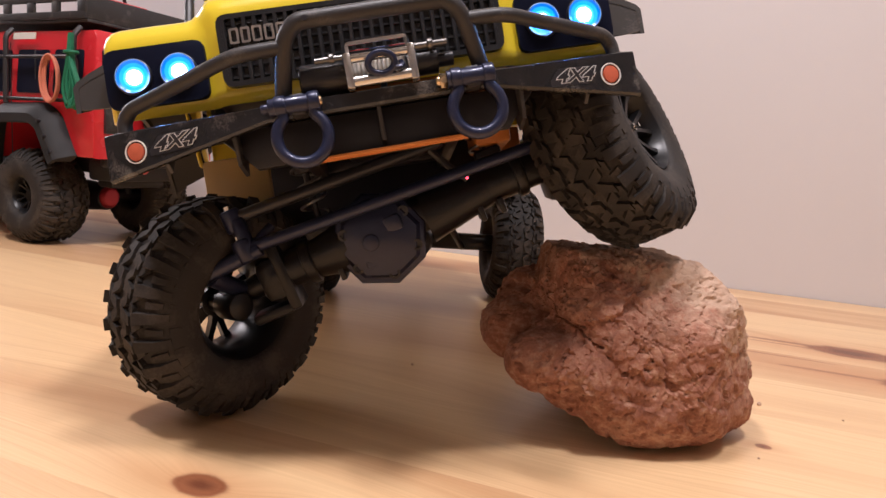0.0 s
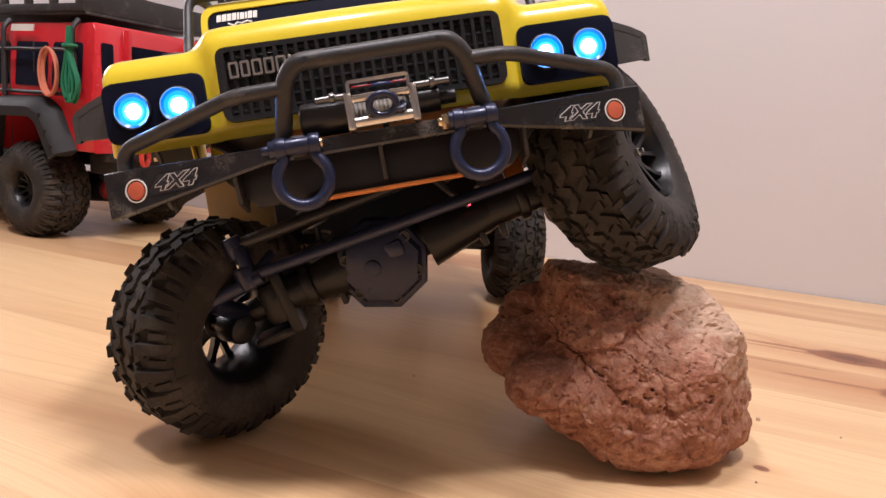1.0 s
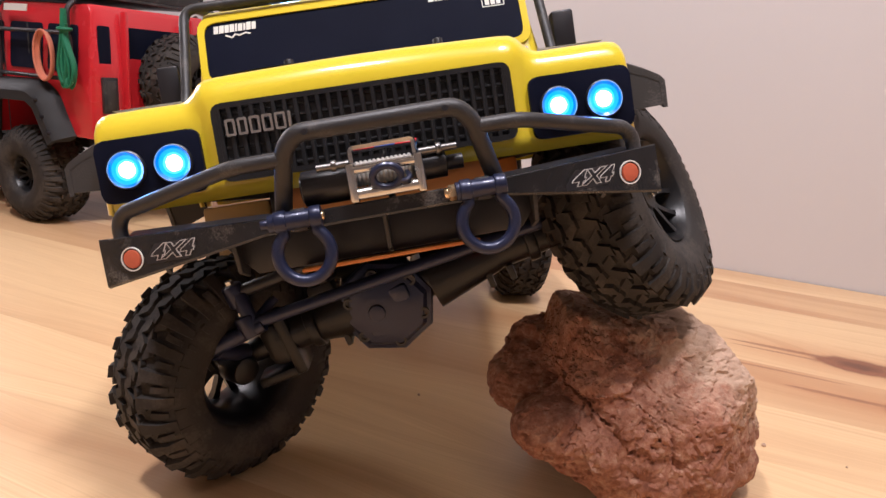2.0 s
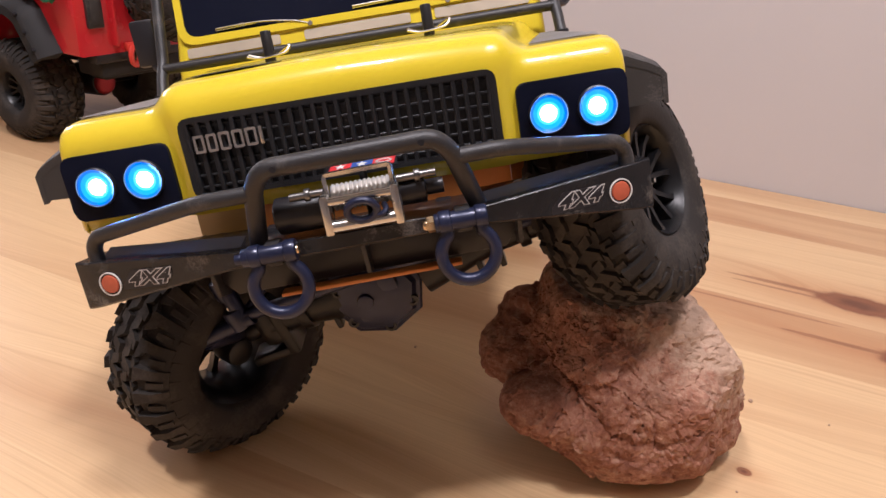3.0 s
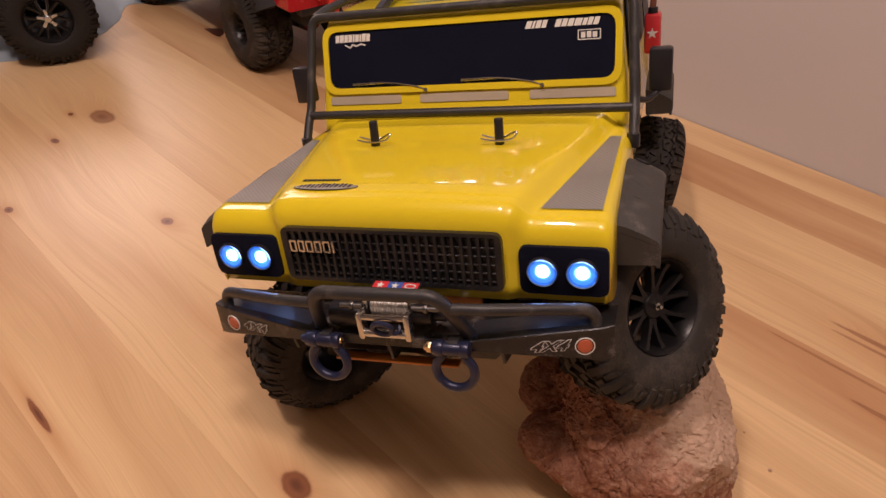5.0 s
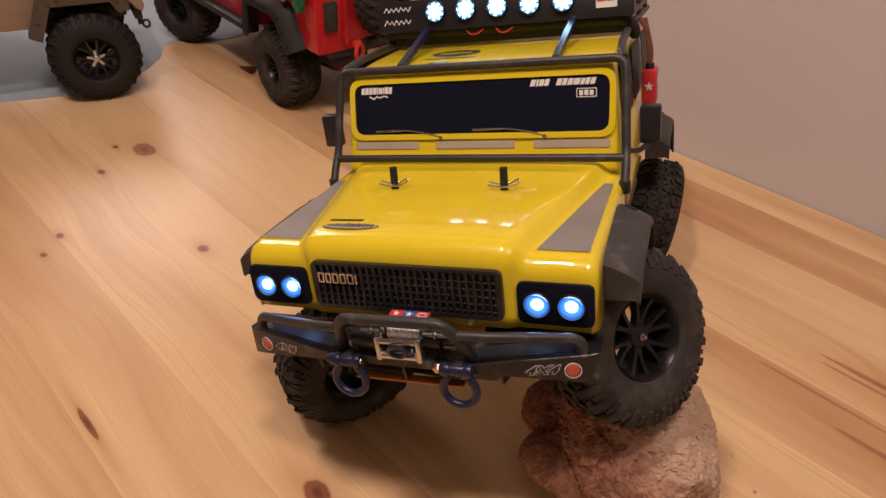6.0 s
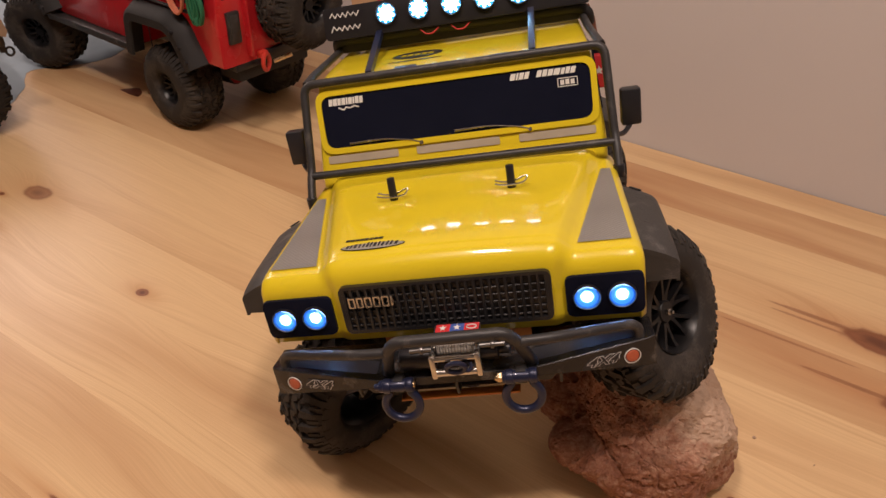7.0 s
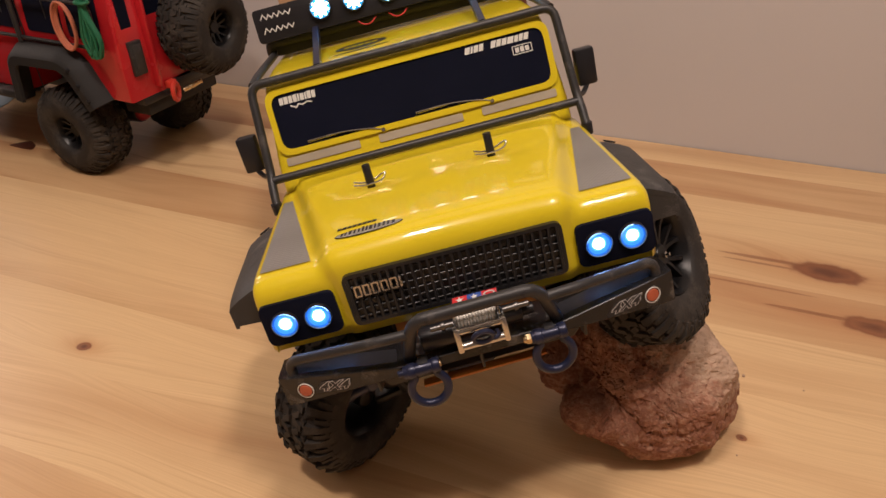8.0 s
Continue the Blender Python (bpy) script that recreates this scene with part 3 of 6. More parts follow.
# balloon tyres on small deep rims, for the red wagon
(TYRE_B, TREAD_B), (RIM_B, SPOKE_B, HUB_B) = tyre_mesh("tyre", TYRE_R, 62.0, 22.0), rim_mesh("wheel", 22.0, 54.0)


def pressed(me, down, roll, spread):
    """A copy of a tyre mesh, rolled sideways and flattened where it bears on something: down is the way to the ground in the wheel's frame."""
    out = me.copy()
    d = Vector((0, down.y, down.z)).normalized()
    for v in out.vertices:
        r = math.hypot(v.co.y, v.co.z)
        near = max(0.0, (v.co.y * d.y + v.co.z * d.z) / r) ** 2
        k = near * max(0.0, min(1.0, (r / (TYRE_R * MM) - 0.6) / 0.3))
        v.co.x += k * roll * MM
        v.co.y += d.y * k * spread * MM
        v.co.z += d.z * k * spread * MM
    return out




def repainted(me, mat):
    """A copy of a mesh in another material."""
    out = me.copy()
    out.materials.clear()
    out.materials.append(mat)
    return out


DARK_KIT = (RIM, repainted(TYRE, BLACK_RUBBER), repainted(TREAD, BLACK_RUBBER), HUB, SPOKE)
BALLOON = (RIM_B, TYRE_B, TREAD_B, HUB_B, SPOKE_B)


def wheel(parent, m, label="", scale=1.0, name="wheel", nut=True, load=None, kit=(RIM, TYRE, TREAD, HUB, SPOKE)):
    """A wheel under a truck: rim, with tyre and nut on it; m is its pose in the truck's frame."""
    rim, tyre, tread, hub, spoke = kit
    w = shared(name, rim, parent, m @ Matrix.Scale(scale, 4), label)
    if load:
        tyre, tread = pressed(tyre, *load), pressed(tread, *load)
    shared("tyre", tyre, w, Matrix(), "")
    tagged(shared("tread", tread, w, Matrix(), ""), kind="stuff")
    shared("hub", hub, w, Matrix())
    for i in range(6):
        shared("spoke", spoke, w, Matrix.Rotation(2 * math.pi * i / 6, 4, "X"))
    if nut:
        shared("hub_nut", NUT, w, Matrix(), "bright steel hub nut")
    return w


def axis_pose(c, n, spin=0.0):
    """Pose in metres whose x axis points along n."""
    x = Vector(n).normalized()
    z = (Vector((0, 0, 1)) - x * x.z).normalized()
    y = z.cross(x)
    r = Matrix((x, y, z)).transposed().to_4x4()
    return Matrix.Translation(c) @ r @ Matrix.Rotation(radians(spin), 4, "X")


# ---------------------------------------------------------------- the yellow truck
# Its frame: x across, y towards its tail, z up; the origin is the middle of the bumper's face.
TRUCK = Matrix.Translation((-0.0304, 0.3009, 0.1682)) @ Matrix((
    (0.9684, -0.0859, -0.2343),
    (0.1223, 0.9818, 0.1454),
    (0.2175, -0.1695, 0.9612))).to_4x4() @ Matrix.Rotation(radians(0.8), 4, "Z")
INV = TRUCK.inverted()
truck = tagged(new("toy_truck"), "yellow toy off-road truck, headlights lit, front wheel on a rock", "toy truck")
truck.matrix_basis = TRUCK
NOTCH = ((0, 0), (38, 0), (48, 26), (56, 36), (128, 38), (140, 30), (152, 0), (400, 0))


def between(table_, y):
    for (a, va), (b, vb) in zip(table_, table_[1:]):
        if a <= y <= b:
            return va + (vb - va) * (y - a) / (b - a)
    return table_[-1][1] if y > table_[-1][0] else table_[0][1]


def front_clip():
    """Bonnet, wings and nose in one skin, with the wheel arches cut out of its sides."""
    bm = bmesh.new()
    rows = []
    stations = [(14.2, 15.0, 4.5), (14.8, 11.0, 2.8), (16.4, 7.4, 1.5), (18.6, 4.9, 0.7), (20.8, 3.2, 0.35), (22.6, 2.05, 0.15), (24.2, 1.55, 0.05), (28.6, 1.25, 0), (29.4, 1.02, 0), (30.3, 0.60, 0), (31.1, 0.42, 0), (35, 0.22, 0), (39.2, 0.04, 0)]
    stations += [(y, 0, 0) for y in (40.6, 44, 48, 52, 56, 61, 66, 72, 78, 84, 90, 94, 98, 102, 106, 110, 114, 118, 122, 126, 130, 134, 138, 142, 146, 152, 158, 164, 169, 174)]

    def pressed_in(x, y):
        """Dents where the clips press, and a low swell across the bonnet's rear."""
        dent = sum(math.exp(-((x - c) / 27) ** 2 - ((y - 110) / 13) ** 2) for c in (-42, 42))
        return -1.1 * dent + 0.9 * math.exp(-((y - 139) / 6) ** 2) + 0.35 * math.sin(x / 17.0 + y / 9.0) * math.exp(-((y - 122) / 16) ** 2)

    for y, drop, tuck in stations:
        s = (y - 31) / 115
        hw = min(103.0, 73 + 25 * max(0, s))
        wz, hz = 61.5 + 3.5 * max(0, s), 70.5 + 4.0 * max(0, s)
        zb = 16.5 + between(NOTCH, y)
        half = [(118.5, zb), (118.5, max(zb + 0.5, wz - 11)), (118.0, max(zb + 1, wz - 6)), (116.6, wz - 2.6), (114.2, wz - 0.7), (110.5, wz),
                ((110.5 + hw + 7) / 2, wz + 0.2), (hw + 7, wz + 0.1), (hw + 4.4, wz + 0.9), (hw + 2.2, wz + 2.6), (hw, wz + (hz - wz) * 0.52), (hw - 2.4, hz - 1.9),
                (hw - 5.5, hz - 0.5)]
        half += [(hw * f - 11 * f, hz + 1.2 * (1 - f ** 1.6)) for f in (1.0, 0.9, 0.8, 0.7, 0.6, 0.5, 0.4, 0.3, 0.2, 0.1)]
        line = half + [(0, hz + 1.2)] + [(-x, z) for x, z in reversed(half)]
        row = []
        for x, z in line:
            f = max(0.0, (z - zb) / (hz - zb))
            lift = z - drop * f + pressed_in(x, y) * max(0.0, min(1.0, (hw - 5 - abs(x)) / 10))
            px = x - math.copysign(tuck, x) * min(1, abs(x) / 90)
            nose = max(0, 1 - abs(y - 14.2) / 22) * 3.2 * max(0, min(1, (hw + 1 - abs(x)) / 5))
            back = 5.5 * max(0.0, min(1.0, (40 - y) / 26))
            row.append(bm.verts.new((px, y - nose + back, lift)))
        rows.append(row)
    for a, b in zip(rows, rows[1:]):
        for k in range(len(a) - 1):
            bm.faces.new((a[k], a[k + 1], b[k + 1], b[k]))
    # the face below the leading edge
    top = rows[0]
    last = top
    for f in (0.45, 0.8, 1.0):
        row = []
        for v in top:
            zb = 16.0
            row.append(bm.verts.new((v.co.x, v.co.y + (0.6 if f == 1 else 0), v.co.z + (zb - v.co.z) * f)))
        for k in range(len(row) - 1):
            if (last[k].co - last[k + 1].co).length > 1e-5:
                bm.faces.new((last[k], row[k], row[k + 1], last[k + 1]))
        last = row
    bmesh.ops.remove_doubles(bm, verts=bm.verts, dist=0.02)
    got = part("bonnet", bm, YELLOW, truck, "glossy yellow bonnet and wings", 55)
    mod = got.modifiers.new("thickness", "SOLIDIFY")
    mod.thickness, mod.offset = 0.0012, -1
    return got


front_clip()


def roof_z(y):
    """Height of the cab's roof."""
    return between(((194, 145.0), (206, 147.3), (230, 149.5), (300, 152.5), (440, 151.5)), y)


def cab():
    bm = bmesh.new()
    side = [(166, 40), (169, 66), (173, 79), (188.0, 140.6), (190.2, 143.0)] + [(y, roof_z(y)) for y in (194, 206, 230, 300, 440)] + [(470, 147), (478, 90), (480, 20), (166, 16)]

    def half_width(z):
        return 113.5 if z < 80 else 113.5 - (z - 80) * 0.095

    cols = []
    for f in (-1, -0.985, -0.95, -0.5, 0, 0.5, 0.95, 0.985, 1):
        col = []
        inset = {1: 3.2, 0.985: 0.9, 0.95: 0.0}.get(abs(f), 0)
        cy, cz = 320, 88
        for y, z in side:
            k = half_width(z)
            dy, dz = (cy - y), (cz - z)
            col.append(bm.verts.new((f * k, y + math.copysign(min(inset, abs(dy)), dy), z + math.copysign(min(inset, abs(dz)), dz) - (1 - abs(f)) * 0)))
        cols.append(col)
    n = len(side)
    for a, b in zip(cols, cols[1:]):
        for k in range(n):
            bm.faces.new((a[k], a[(k + 1) % n], b[(k + 1) % n], b[k]))
    bm.faces.new(cols[0]), bm.faces.new(cols[-1][::-1])
    part("cab", bm, YELLOW, truck, "glossy yellow cab with a flat roof", 40)


cab()
# matrices that lie on the sloping windscreen: x across, y out of the glass, z up the slope
SLOPE = math.atan2(188.0 - 173, 140.6 - 79)
SCREEN = Matrix.Translation((0, 173, 79)) @ Matrix.Rotation(-SLOPE, 4, "X") @ Matrix.Diagonal((1, -1, 1, 1))


def on_screen(outline, lift, thick, name, mat, parent=truck, label="", bevel=0.0):
    bm = bmesh.new()
    slab(bm, [SCREEN @ Vector((x, lift, z)) for x, z in outline], SCREEN.to_3x3() @ Vector((0, thick, 0)), bevel)
    return part(name, bm, mat, parent, label)


# raised yellow surround of the windscreen, then the dark pane
bm = bmesh.new()
ring_slab(bm, round_rect(0, 37.8, 219, 50.0, 11), round_rect(0, 37.8, 210, 41, 8.5), 0, 2.0)
bm.transform(SCREEN)
part("windscreen_frame", bm, YELLOW, truck)
pane = on_screen(round_rect(0, 37.8, 212, 43, 9), 0.2, 0.6, "windscreen", GLOSS, label="opaque black windscreen film")
for x0, w in ((-77, 58), (0, 66), (77, 58)):
    on_screen(round_rect(x0, 8.3, w, 6.0, 1.5), 0.25, 0.5, "vent_strip", VENT_FILM, label="dull silver vent strip")
for x in (-28, 57):
    bm = bmesh.new()
    tube(bm, rounded([SCREEN @ Vector(p) for p in ((x - 58, 2.2, 20.2), (x - 30, 2.4, 20.6), (x - 8, 2.4, 17.2), (x, 1.6, 14.2))], 14, 6), 0.6, 8)
    tube(bm, [SCREEN @ Vector(p) for p in ((x - 58, 1.5, 19.2), (x - 45, 1.6, 19.6), (x - 33, 1.6, 20.0))], 0.5, 6)
    rod(bm, SCREEN @ Vector((x, 0.5, 14.2)), SCREEN @ Vector((x, 3.0, 14.2)), 1.5, 10)
    part("wiper", bm, STEEL, truck, "thin grey steel wiper")


def letter_blocks(name, x0, z0, widths, height, lean, mat, parent, place, seed, thick=0.25, gap=0.8):
    """A maker's mark as a row of plain slanted blocks."""
    rng = random.Random(seed)
    x = x0
    for w in widths:
        bm = bmesh.new()
        h = height * rng.uniform(0.9, 1.0)
        slab(bm, [place @ Vector(p) for p in ((x, 0.9, z0), (x + w, 0.9, z0), (x + w + lean, 0.9, z0 + h), (x + lean, 0.9, z0 + h))], place.to_3x3() @ Vector((0, thick, 0)))
        x += w + gap
        part("letter_bar", bm, mat, parent, smooth=0)


letter_blocks("sticker", -99, 50.5, (3.0, 3.2, 2.8, 3.0, 1.4, 3.0, 1.4, 3.0, 2.8), 5.6, 0.5, WHITE, pane, SCREEN, 3, gap=0.55)
bm = bmesh.new()
strokes(bm, [(-91, 48.5), (-87, 46.5), (-85, 48.6), (-82, 47.5), (-78, 48.8), (-75, 47.8)], 1.0, 0.25, SCREEN @ Matrix.Translation((0, 0.9, 0)))
part("sticker", bm, WHITE, pane, smooth=0)
letter_blocks("sticker", 45, 51.5, (3.8, 1.6, 3.4, 3.2), 5.0, 1.6, WHITE, pane, SCREEN, 5, gap=0.7)
letter_blocks("sticker", 65, 51.5, (3.6, 3.4, 3.6, 4.6, 2.8, 3.0, 3.4), 5.0, 1.6, WHITE, pane, SCREEN, 6, gap=0.7)
bm = bmesh.new()
ring_slab(bm, round_rect(88, 45.5, 15, 6.6, 0.6, 2), round_rect(88, 45.5, 13.8, 5.4, 0.3, 2), 0.9, 1.15)
bm.transform(SCREEN)
part("sticker", bm, WHITE, pane, smooth=0)
letter_blocks("sticker", 82.6, 43.6, (2.9, 2.9, 2.9), 3.9, 0, WHITE, pane, SCREEN, 8, gap=0.9)

# side windows
for s in (-1, 1):
    for y0, y1 in ((200, 268), (278, 360), (370, 455)):
        bm = bmesh.new()
        z0, z1 = 96, 140
        out = [(s * 113.0, y0 - 6 + 8 * (y0 > 201), z0), (s * 113.0, y1, z0), (s * 109.0, y1 - 3, z1), (s * 109.0, y0 + 8, z1)]
        slab(bm, rounded(out, 6, 4, True), (s * 0.8, 0, 0))
        part("side_window", bm, GLOSS, truck)

# grille: black plate, frame, upright and level bars
GX, GZ, GW, GH = 0, 39.5, 128, 33
bm = bmesh.new()
slab(bm, [(x, 10.6, z) for x, z in round_rect(GX, GZ, GW - 2, GH - 2, 4)], (0, 1.2, 0))
grille = part("grille", bm, GRILLE, truck, "black plastic grille with a fine lattice")
bm = bmesh.new()
ring_slab(bm, round_rect(GX, GZ, GW, GH, 5), round_rect(GX, GZ, GW - 4.6, GH - 4.6, 3), 7.6, 11.8)
part("grille_frame", bm, GRILLE, grille)
bm = bmesh.new()
box(bm, (0, 0, 0), (1.9, 3.4, GH - 4), 0.3, seg=1)
upright = part("bar", bm, GRILLE, grille)
bm = bmesh.new()
box(bm, (0, 0, 0), (GW - 4, 1.6, 1.1), 0.2, seg=1)
level = part("bar", bm, GRILLE, grille)
upright.location, level.location = (-0.0610, 0.0094, 0.0395), (0, 0.0100, 0.0275)
for i in range(1, 27):
    shared("bar", upright.data, grille, Matrix.Translation((-0.0610 + i * 0.00469, 0.0094, 0.0395)))
for i in range(1, 6):
    shared("bar", level.data, grille, Matrix.Translation((0, 0.0100, 0.0275 + i * 0.0049)))
grille.location = (0, 0.0055, -0.0003)
# raised chrome maker's mark: plain open frames and a bar
x = -58.5
badge = None
for w in (4.3, 4.1, 4.5, 4.4, 4.6, 1.5):
    bm = bmesh.new()
    if w > 2:
        ring_slab(bm, round_rect(x + w / 2, 45.2, w, 7.2, 0.7, 2), round_rect(x + w / 2, 45.2, w - 2.1, 5.1, 0.4, 2), 6.4, 8.6)
    else:
        box(bm, (x + w / 2, 7.5, 45.2), (w, 2.2, 7.2), 0.3)
    part("badge", bm, STEEL, grille, "raised chrome badge piece")
    x += w + 0.9

# headlights
for s in (-1, 1):
    bm = bmesh.new()
    slab(bm, [(x, 11.6, z) for x, z in round_rect(s * 94, 36, 45, 27, 4.5)], (0, 3.6, 0), 0.6)
    bezel = part("headlight", bm, GLOSS, truck, "twin headlight in a gloss black bezel")
    bezel.location = (0, 0.0055, -0.0017)
    for x in (83.6, 103.6):
        bm = bmesh.new()
        prof = [(0.0, 8.2), (-1.9, 8.2), (-2.3, 7.7), (-1.5, 7.2)]
        lathe(bm, prof, 32)
        bm.transform(Matrix.Translation((s * x, 11.6, 36)) @ Matrix.Rotation(radians(90), 4, "Z"))
        rim = part("lamp_ring", bm, BLACK, bezel)
        # cup rings carry the LED's glow in their own emission
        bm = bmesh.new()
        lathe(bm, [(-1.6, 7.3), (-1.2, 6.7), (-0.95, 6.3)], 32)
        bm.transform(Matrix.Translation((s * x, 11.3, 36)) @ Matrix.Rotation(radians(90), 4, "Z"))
        part("cup_edge", bm, CUP_EDGE, bezel, "edge of the lamp cup, faint blue glow put in")
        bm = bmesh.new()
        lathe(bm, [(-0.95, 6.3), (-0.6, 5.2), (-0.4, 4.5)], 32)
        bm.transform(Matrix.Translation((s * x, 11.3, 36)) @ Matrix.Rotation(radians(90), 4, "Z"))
        part("lamp_cup", bm, LED_CUP, bezel, "reflector cup, blue LED glow put in as emission")
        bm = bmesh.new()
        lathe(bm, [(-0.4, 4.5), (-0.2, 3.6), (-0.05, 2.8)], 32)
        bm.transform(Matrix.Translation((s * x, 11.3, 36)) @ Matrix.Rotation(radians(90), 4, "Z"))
        part("cup_glow", bm, LED_INNER, bezel, "pale blue LED glow put on the cup's inside")
        bm = bmesh.new()
        lathe(bm, [(0, 3.4), (-0.8, 3.1), (-1.6, 2.2), (-1.9, 1.1), (-2.0, 0.02)], 24)
        bm.transform(Matrix.Translation((s * x, 11.2, 36)) @ Matrix.Rotation(radians(90), 4, "Z"))
        part("led", bm, LED_CORE, bezel, "white-blue lit LED")

# silver tread film on the wings
for s in (-1, 1):
    bm = bmesh.new()
    n = 12
    rows = []
    for i in range(n + 1):
        f = i / n
        y = 33 + 112 * f
        z = 62.2 + 3.5 * (y - 31) / 115
        xi = 80.5 + 25 * (y - 31) / 115
        rows.append([bm.verts.new((s * x, y, z + h)) for x, h in ((min(xi, 110), 0.0), (112.0, -0.1))])
    for a, b in zip(rows, rows[1:]):
        bm.faces.new((a[0], a[1], b[1], b[0]))
    bmesh.ops.solidify(bm, geom=bm.faces, thickness=0.25)
    part("wing_film", bm, SILVER_FILM, truck, "grey metallic tread film")

# body posts through the bonnet, each with a bent wire clip
for x in (-42, 42):
    bm = bmesh.new()
    rod(bm, (x, 107, 66), (x, 108.5, 89), 3.0, 16, 2.8, 0.5)
    post = part("body_post", bm, BLACK, truck, "black body post")
    bm = bmesh.new()
    loop = [(x - 11, 104, 77.5), (x - 5, 105, 75.6), (x + 4, 104, 76.0), (x + 10, 105, 77.2), (x + 12, 107, 81), (x + 9, 109, 79.6), (x + 3, 110.5, 76.4), (x - 5, 110, 75.8), (x - 11, 108, 78.5)]
    tube(bm, rounded(loop, 3, 4), 0.7, 8)
    part("clip", bm, STEEL, post, "bent steel wire clip")



def deck_z(x, y):
    """Height of the bonnet's crown."""
    return 70.5 + 4.0 * max(0, (y - 31) / 115) + 1.2 * (1 - (abs(x) / 73) ** 1.5) * 0.9 - 0.066 * max(0, 40 - y)


def bonnet_bars(name, bars, mat, thick=0.15):
    """Plain bars laid on the bonnet: x, y, length, depth, slant."""
    for x, y, w, d, lean in bars:
        bm = bmesh.new()
        pts = [(x, y), (x + w, y), (x + w + lean, y + d), (x + lean, y + d)]
        slab(bm, [(px, py, deck_z(px, py) + 0.25) for px, py in pts], (0, 0, thick))
        part(name, bm, mat, truck, smooth=0)


bonnet_bars("decal", [(-62.5 + i * 3.1, 44.2, 2.6, 2.6, 0.4) for i in range(8)], BLACK)
bm = bmesh.new()
slab(bm, [(-43 + 20.8 * math.cos(a), 36.2 + 4.9 * math.sin(a), deck_z(-43 + 20.8 * math.cos(a), 36) + 0.2) for a in [2 * math.pi * k / 32 for k in range(32)]], (0, 0, 0.12))
part("decal", bm, BLACK, truck, "black and silver oval decal on the bonnet", 0)
bm = bmesh.new()
slab(bm, [(-43 + 20.0 * math.cos(a), 36.2 + 4.3 * math.sin(a), deck_z(-43 + 20.0 * math.cos(a), 36) + 0.34) for a in [2 * math.pi * k / 32 for k in range(32)]], (0, 0, 0.08))
part("decal", bm, SILVER_INK, truck, smooth=0)
rng = random.Random(12)
x = -60.5
while x < -26.5:
    w = rng.uniform(1.1, 1.9)
    top = 4.4 * math.sqrt(max(0.06, 1 - ((x + w / 2 + 43) / 20.5) ** 2))
    low, high = 36.2 - top * rng.uniform(0.75, 1.0), 36.2 + top * rng.uniform(0.7, 1.0)
    bm = bmesh.new()
    slab(bm, [(px, py, deck_z(px, py) + 0.46) for px, py in ((x, low), (x + w, low), (x + w + 0.8, high), (x + 0.8, high))], (0, 0, 0.08))
    part("decal", bm, BLACK, truck, smooth=0)
    x += w + rng.uniform(0.9, 1.5)

# three-part sticker on a small plate between winch and grille
PLATE = Matrix.Translation((4.5, 0.5, 30.2)) @ Matrix.Rotation(radians(-74), 4, "X")
bm = bmesh.new()
box(bm, PLATE @ Vector((0, 0.7, 0)), (28, 0.8, 6.6), 0.3, PLATE.to_3x3().to_4x4())
rod(bm, (4, 2, 29), (4, 8, 8), 1.6, 10)
plate = part("sticker_plate", bm, BLACK, truck)
plate.location = (0.0022, 0.003, -0.0022)
for x, w, mat in ((-13, 8.5, STICK_RED), (-4.5, 8.5, STICK_BLUE), (4, 8.8, STICK_RED)):
    bm = bmesh.new()
    slab(bm, [PLATE @ Vector(p) for p in ((x, 0.1, -2.9), (x + w, 0.1, -2.9), (x + w + 0.6, 0.1, 2.9), (x + 0.6, 0.1, 2.9))], PLATE.to_3x3() @ Vector((0, -0.25, 0)))
    patch = part("sticker", bm, mat, plate, smooth=0)
    bm = bmesh.new()
    c = (x + w / 2 + 0.3, 0)
    if x > 0:
        ring = [(c[0] + 2.9 * math.cos(2 * math.pi * k / 20), 1.5 * math.sin(2 * math.pi * k / 20)) for k in range(21)]
        strokes(bm, ring, 0.8, -0.2, PLATE @ Matrix.Translation((0, -0.2, 0)))
        part("oval", bm, WHITE, patch, smooth=0)
        continue
    star = [(c[0] + (2.4 if k % 2 == 0 else 1.0) * math.sin(math.pi * k / 5), c[1] + (2.4 if k % 2 == 0 else 1.0) * math.cos(math.pi * k / 5)) for k in range(10)]
    slab(bm, [PLATE @ Vector((px, -0.2, pz)) for px, pz in star], PLATE.to_3x3() @ Vector((0, -0.2, 0)))
    part("star", bm, WHITE, patch, smooth=0)

# wheel-arch flares: a swept band with a down-turned lip
ARCH = [(38, 51), (46, 54), (64, 56), (118, 59), (140, 52), (152, 34), (160, 14)]


def lens_slot(bm, c, s, half, wide):
    """A dark pointed slot with a shallow lip, on the slope of a flare."""
    turn = Matrix.Translation(c) @ Matrix.Rotation(radians(s * 24), 4, "Y")
    line = [(half * math.cos(2 * math.pi * k / 16), wide * math.copysign(abs(math.sin(2 * math.pi * k / 16)) ** 1.3, math.sin(2 * math.pi * k / 16))) for k in range(16)]
    slab(bm, [turn @ Vector((x, y, -0.9)) for x, y in line], turn.to_3x3() @ Vector((0, 0, 0.9)))


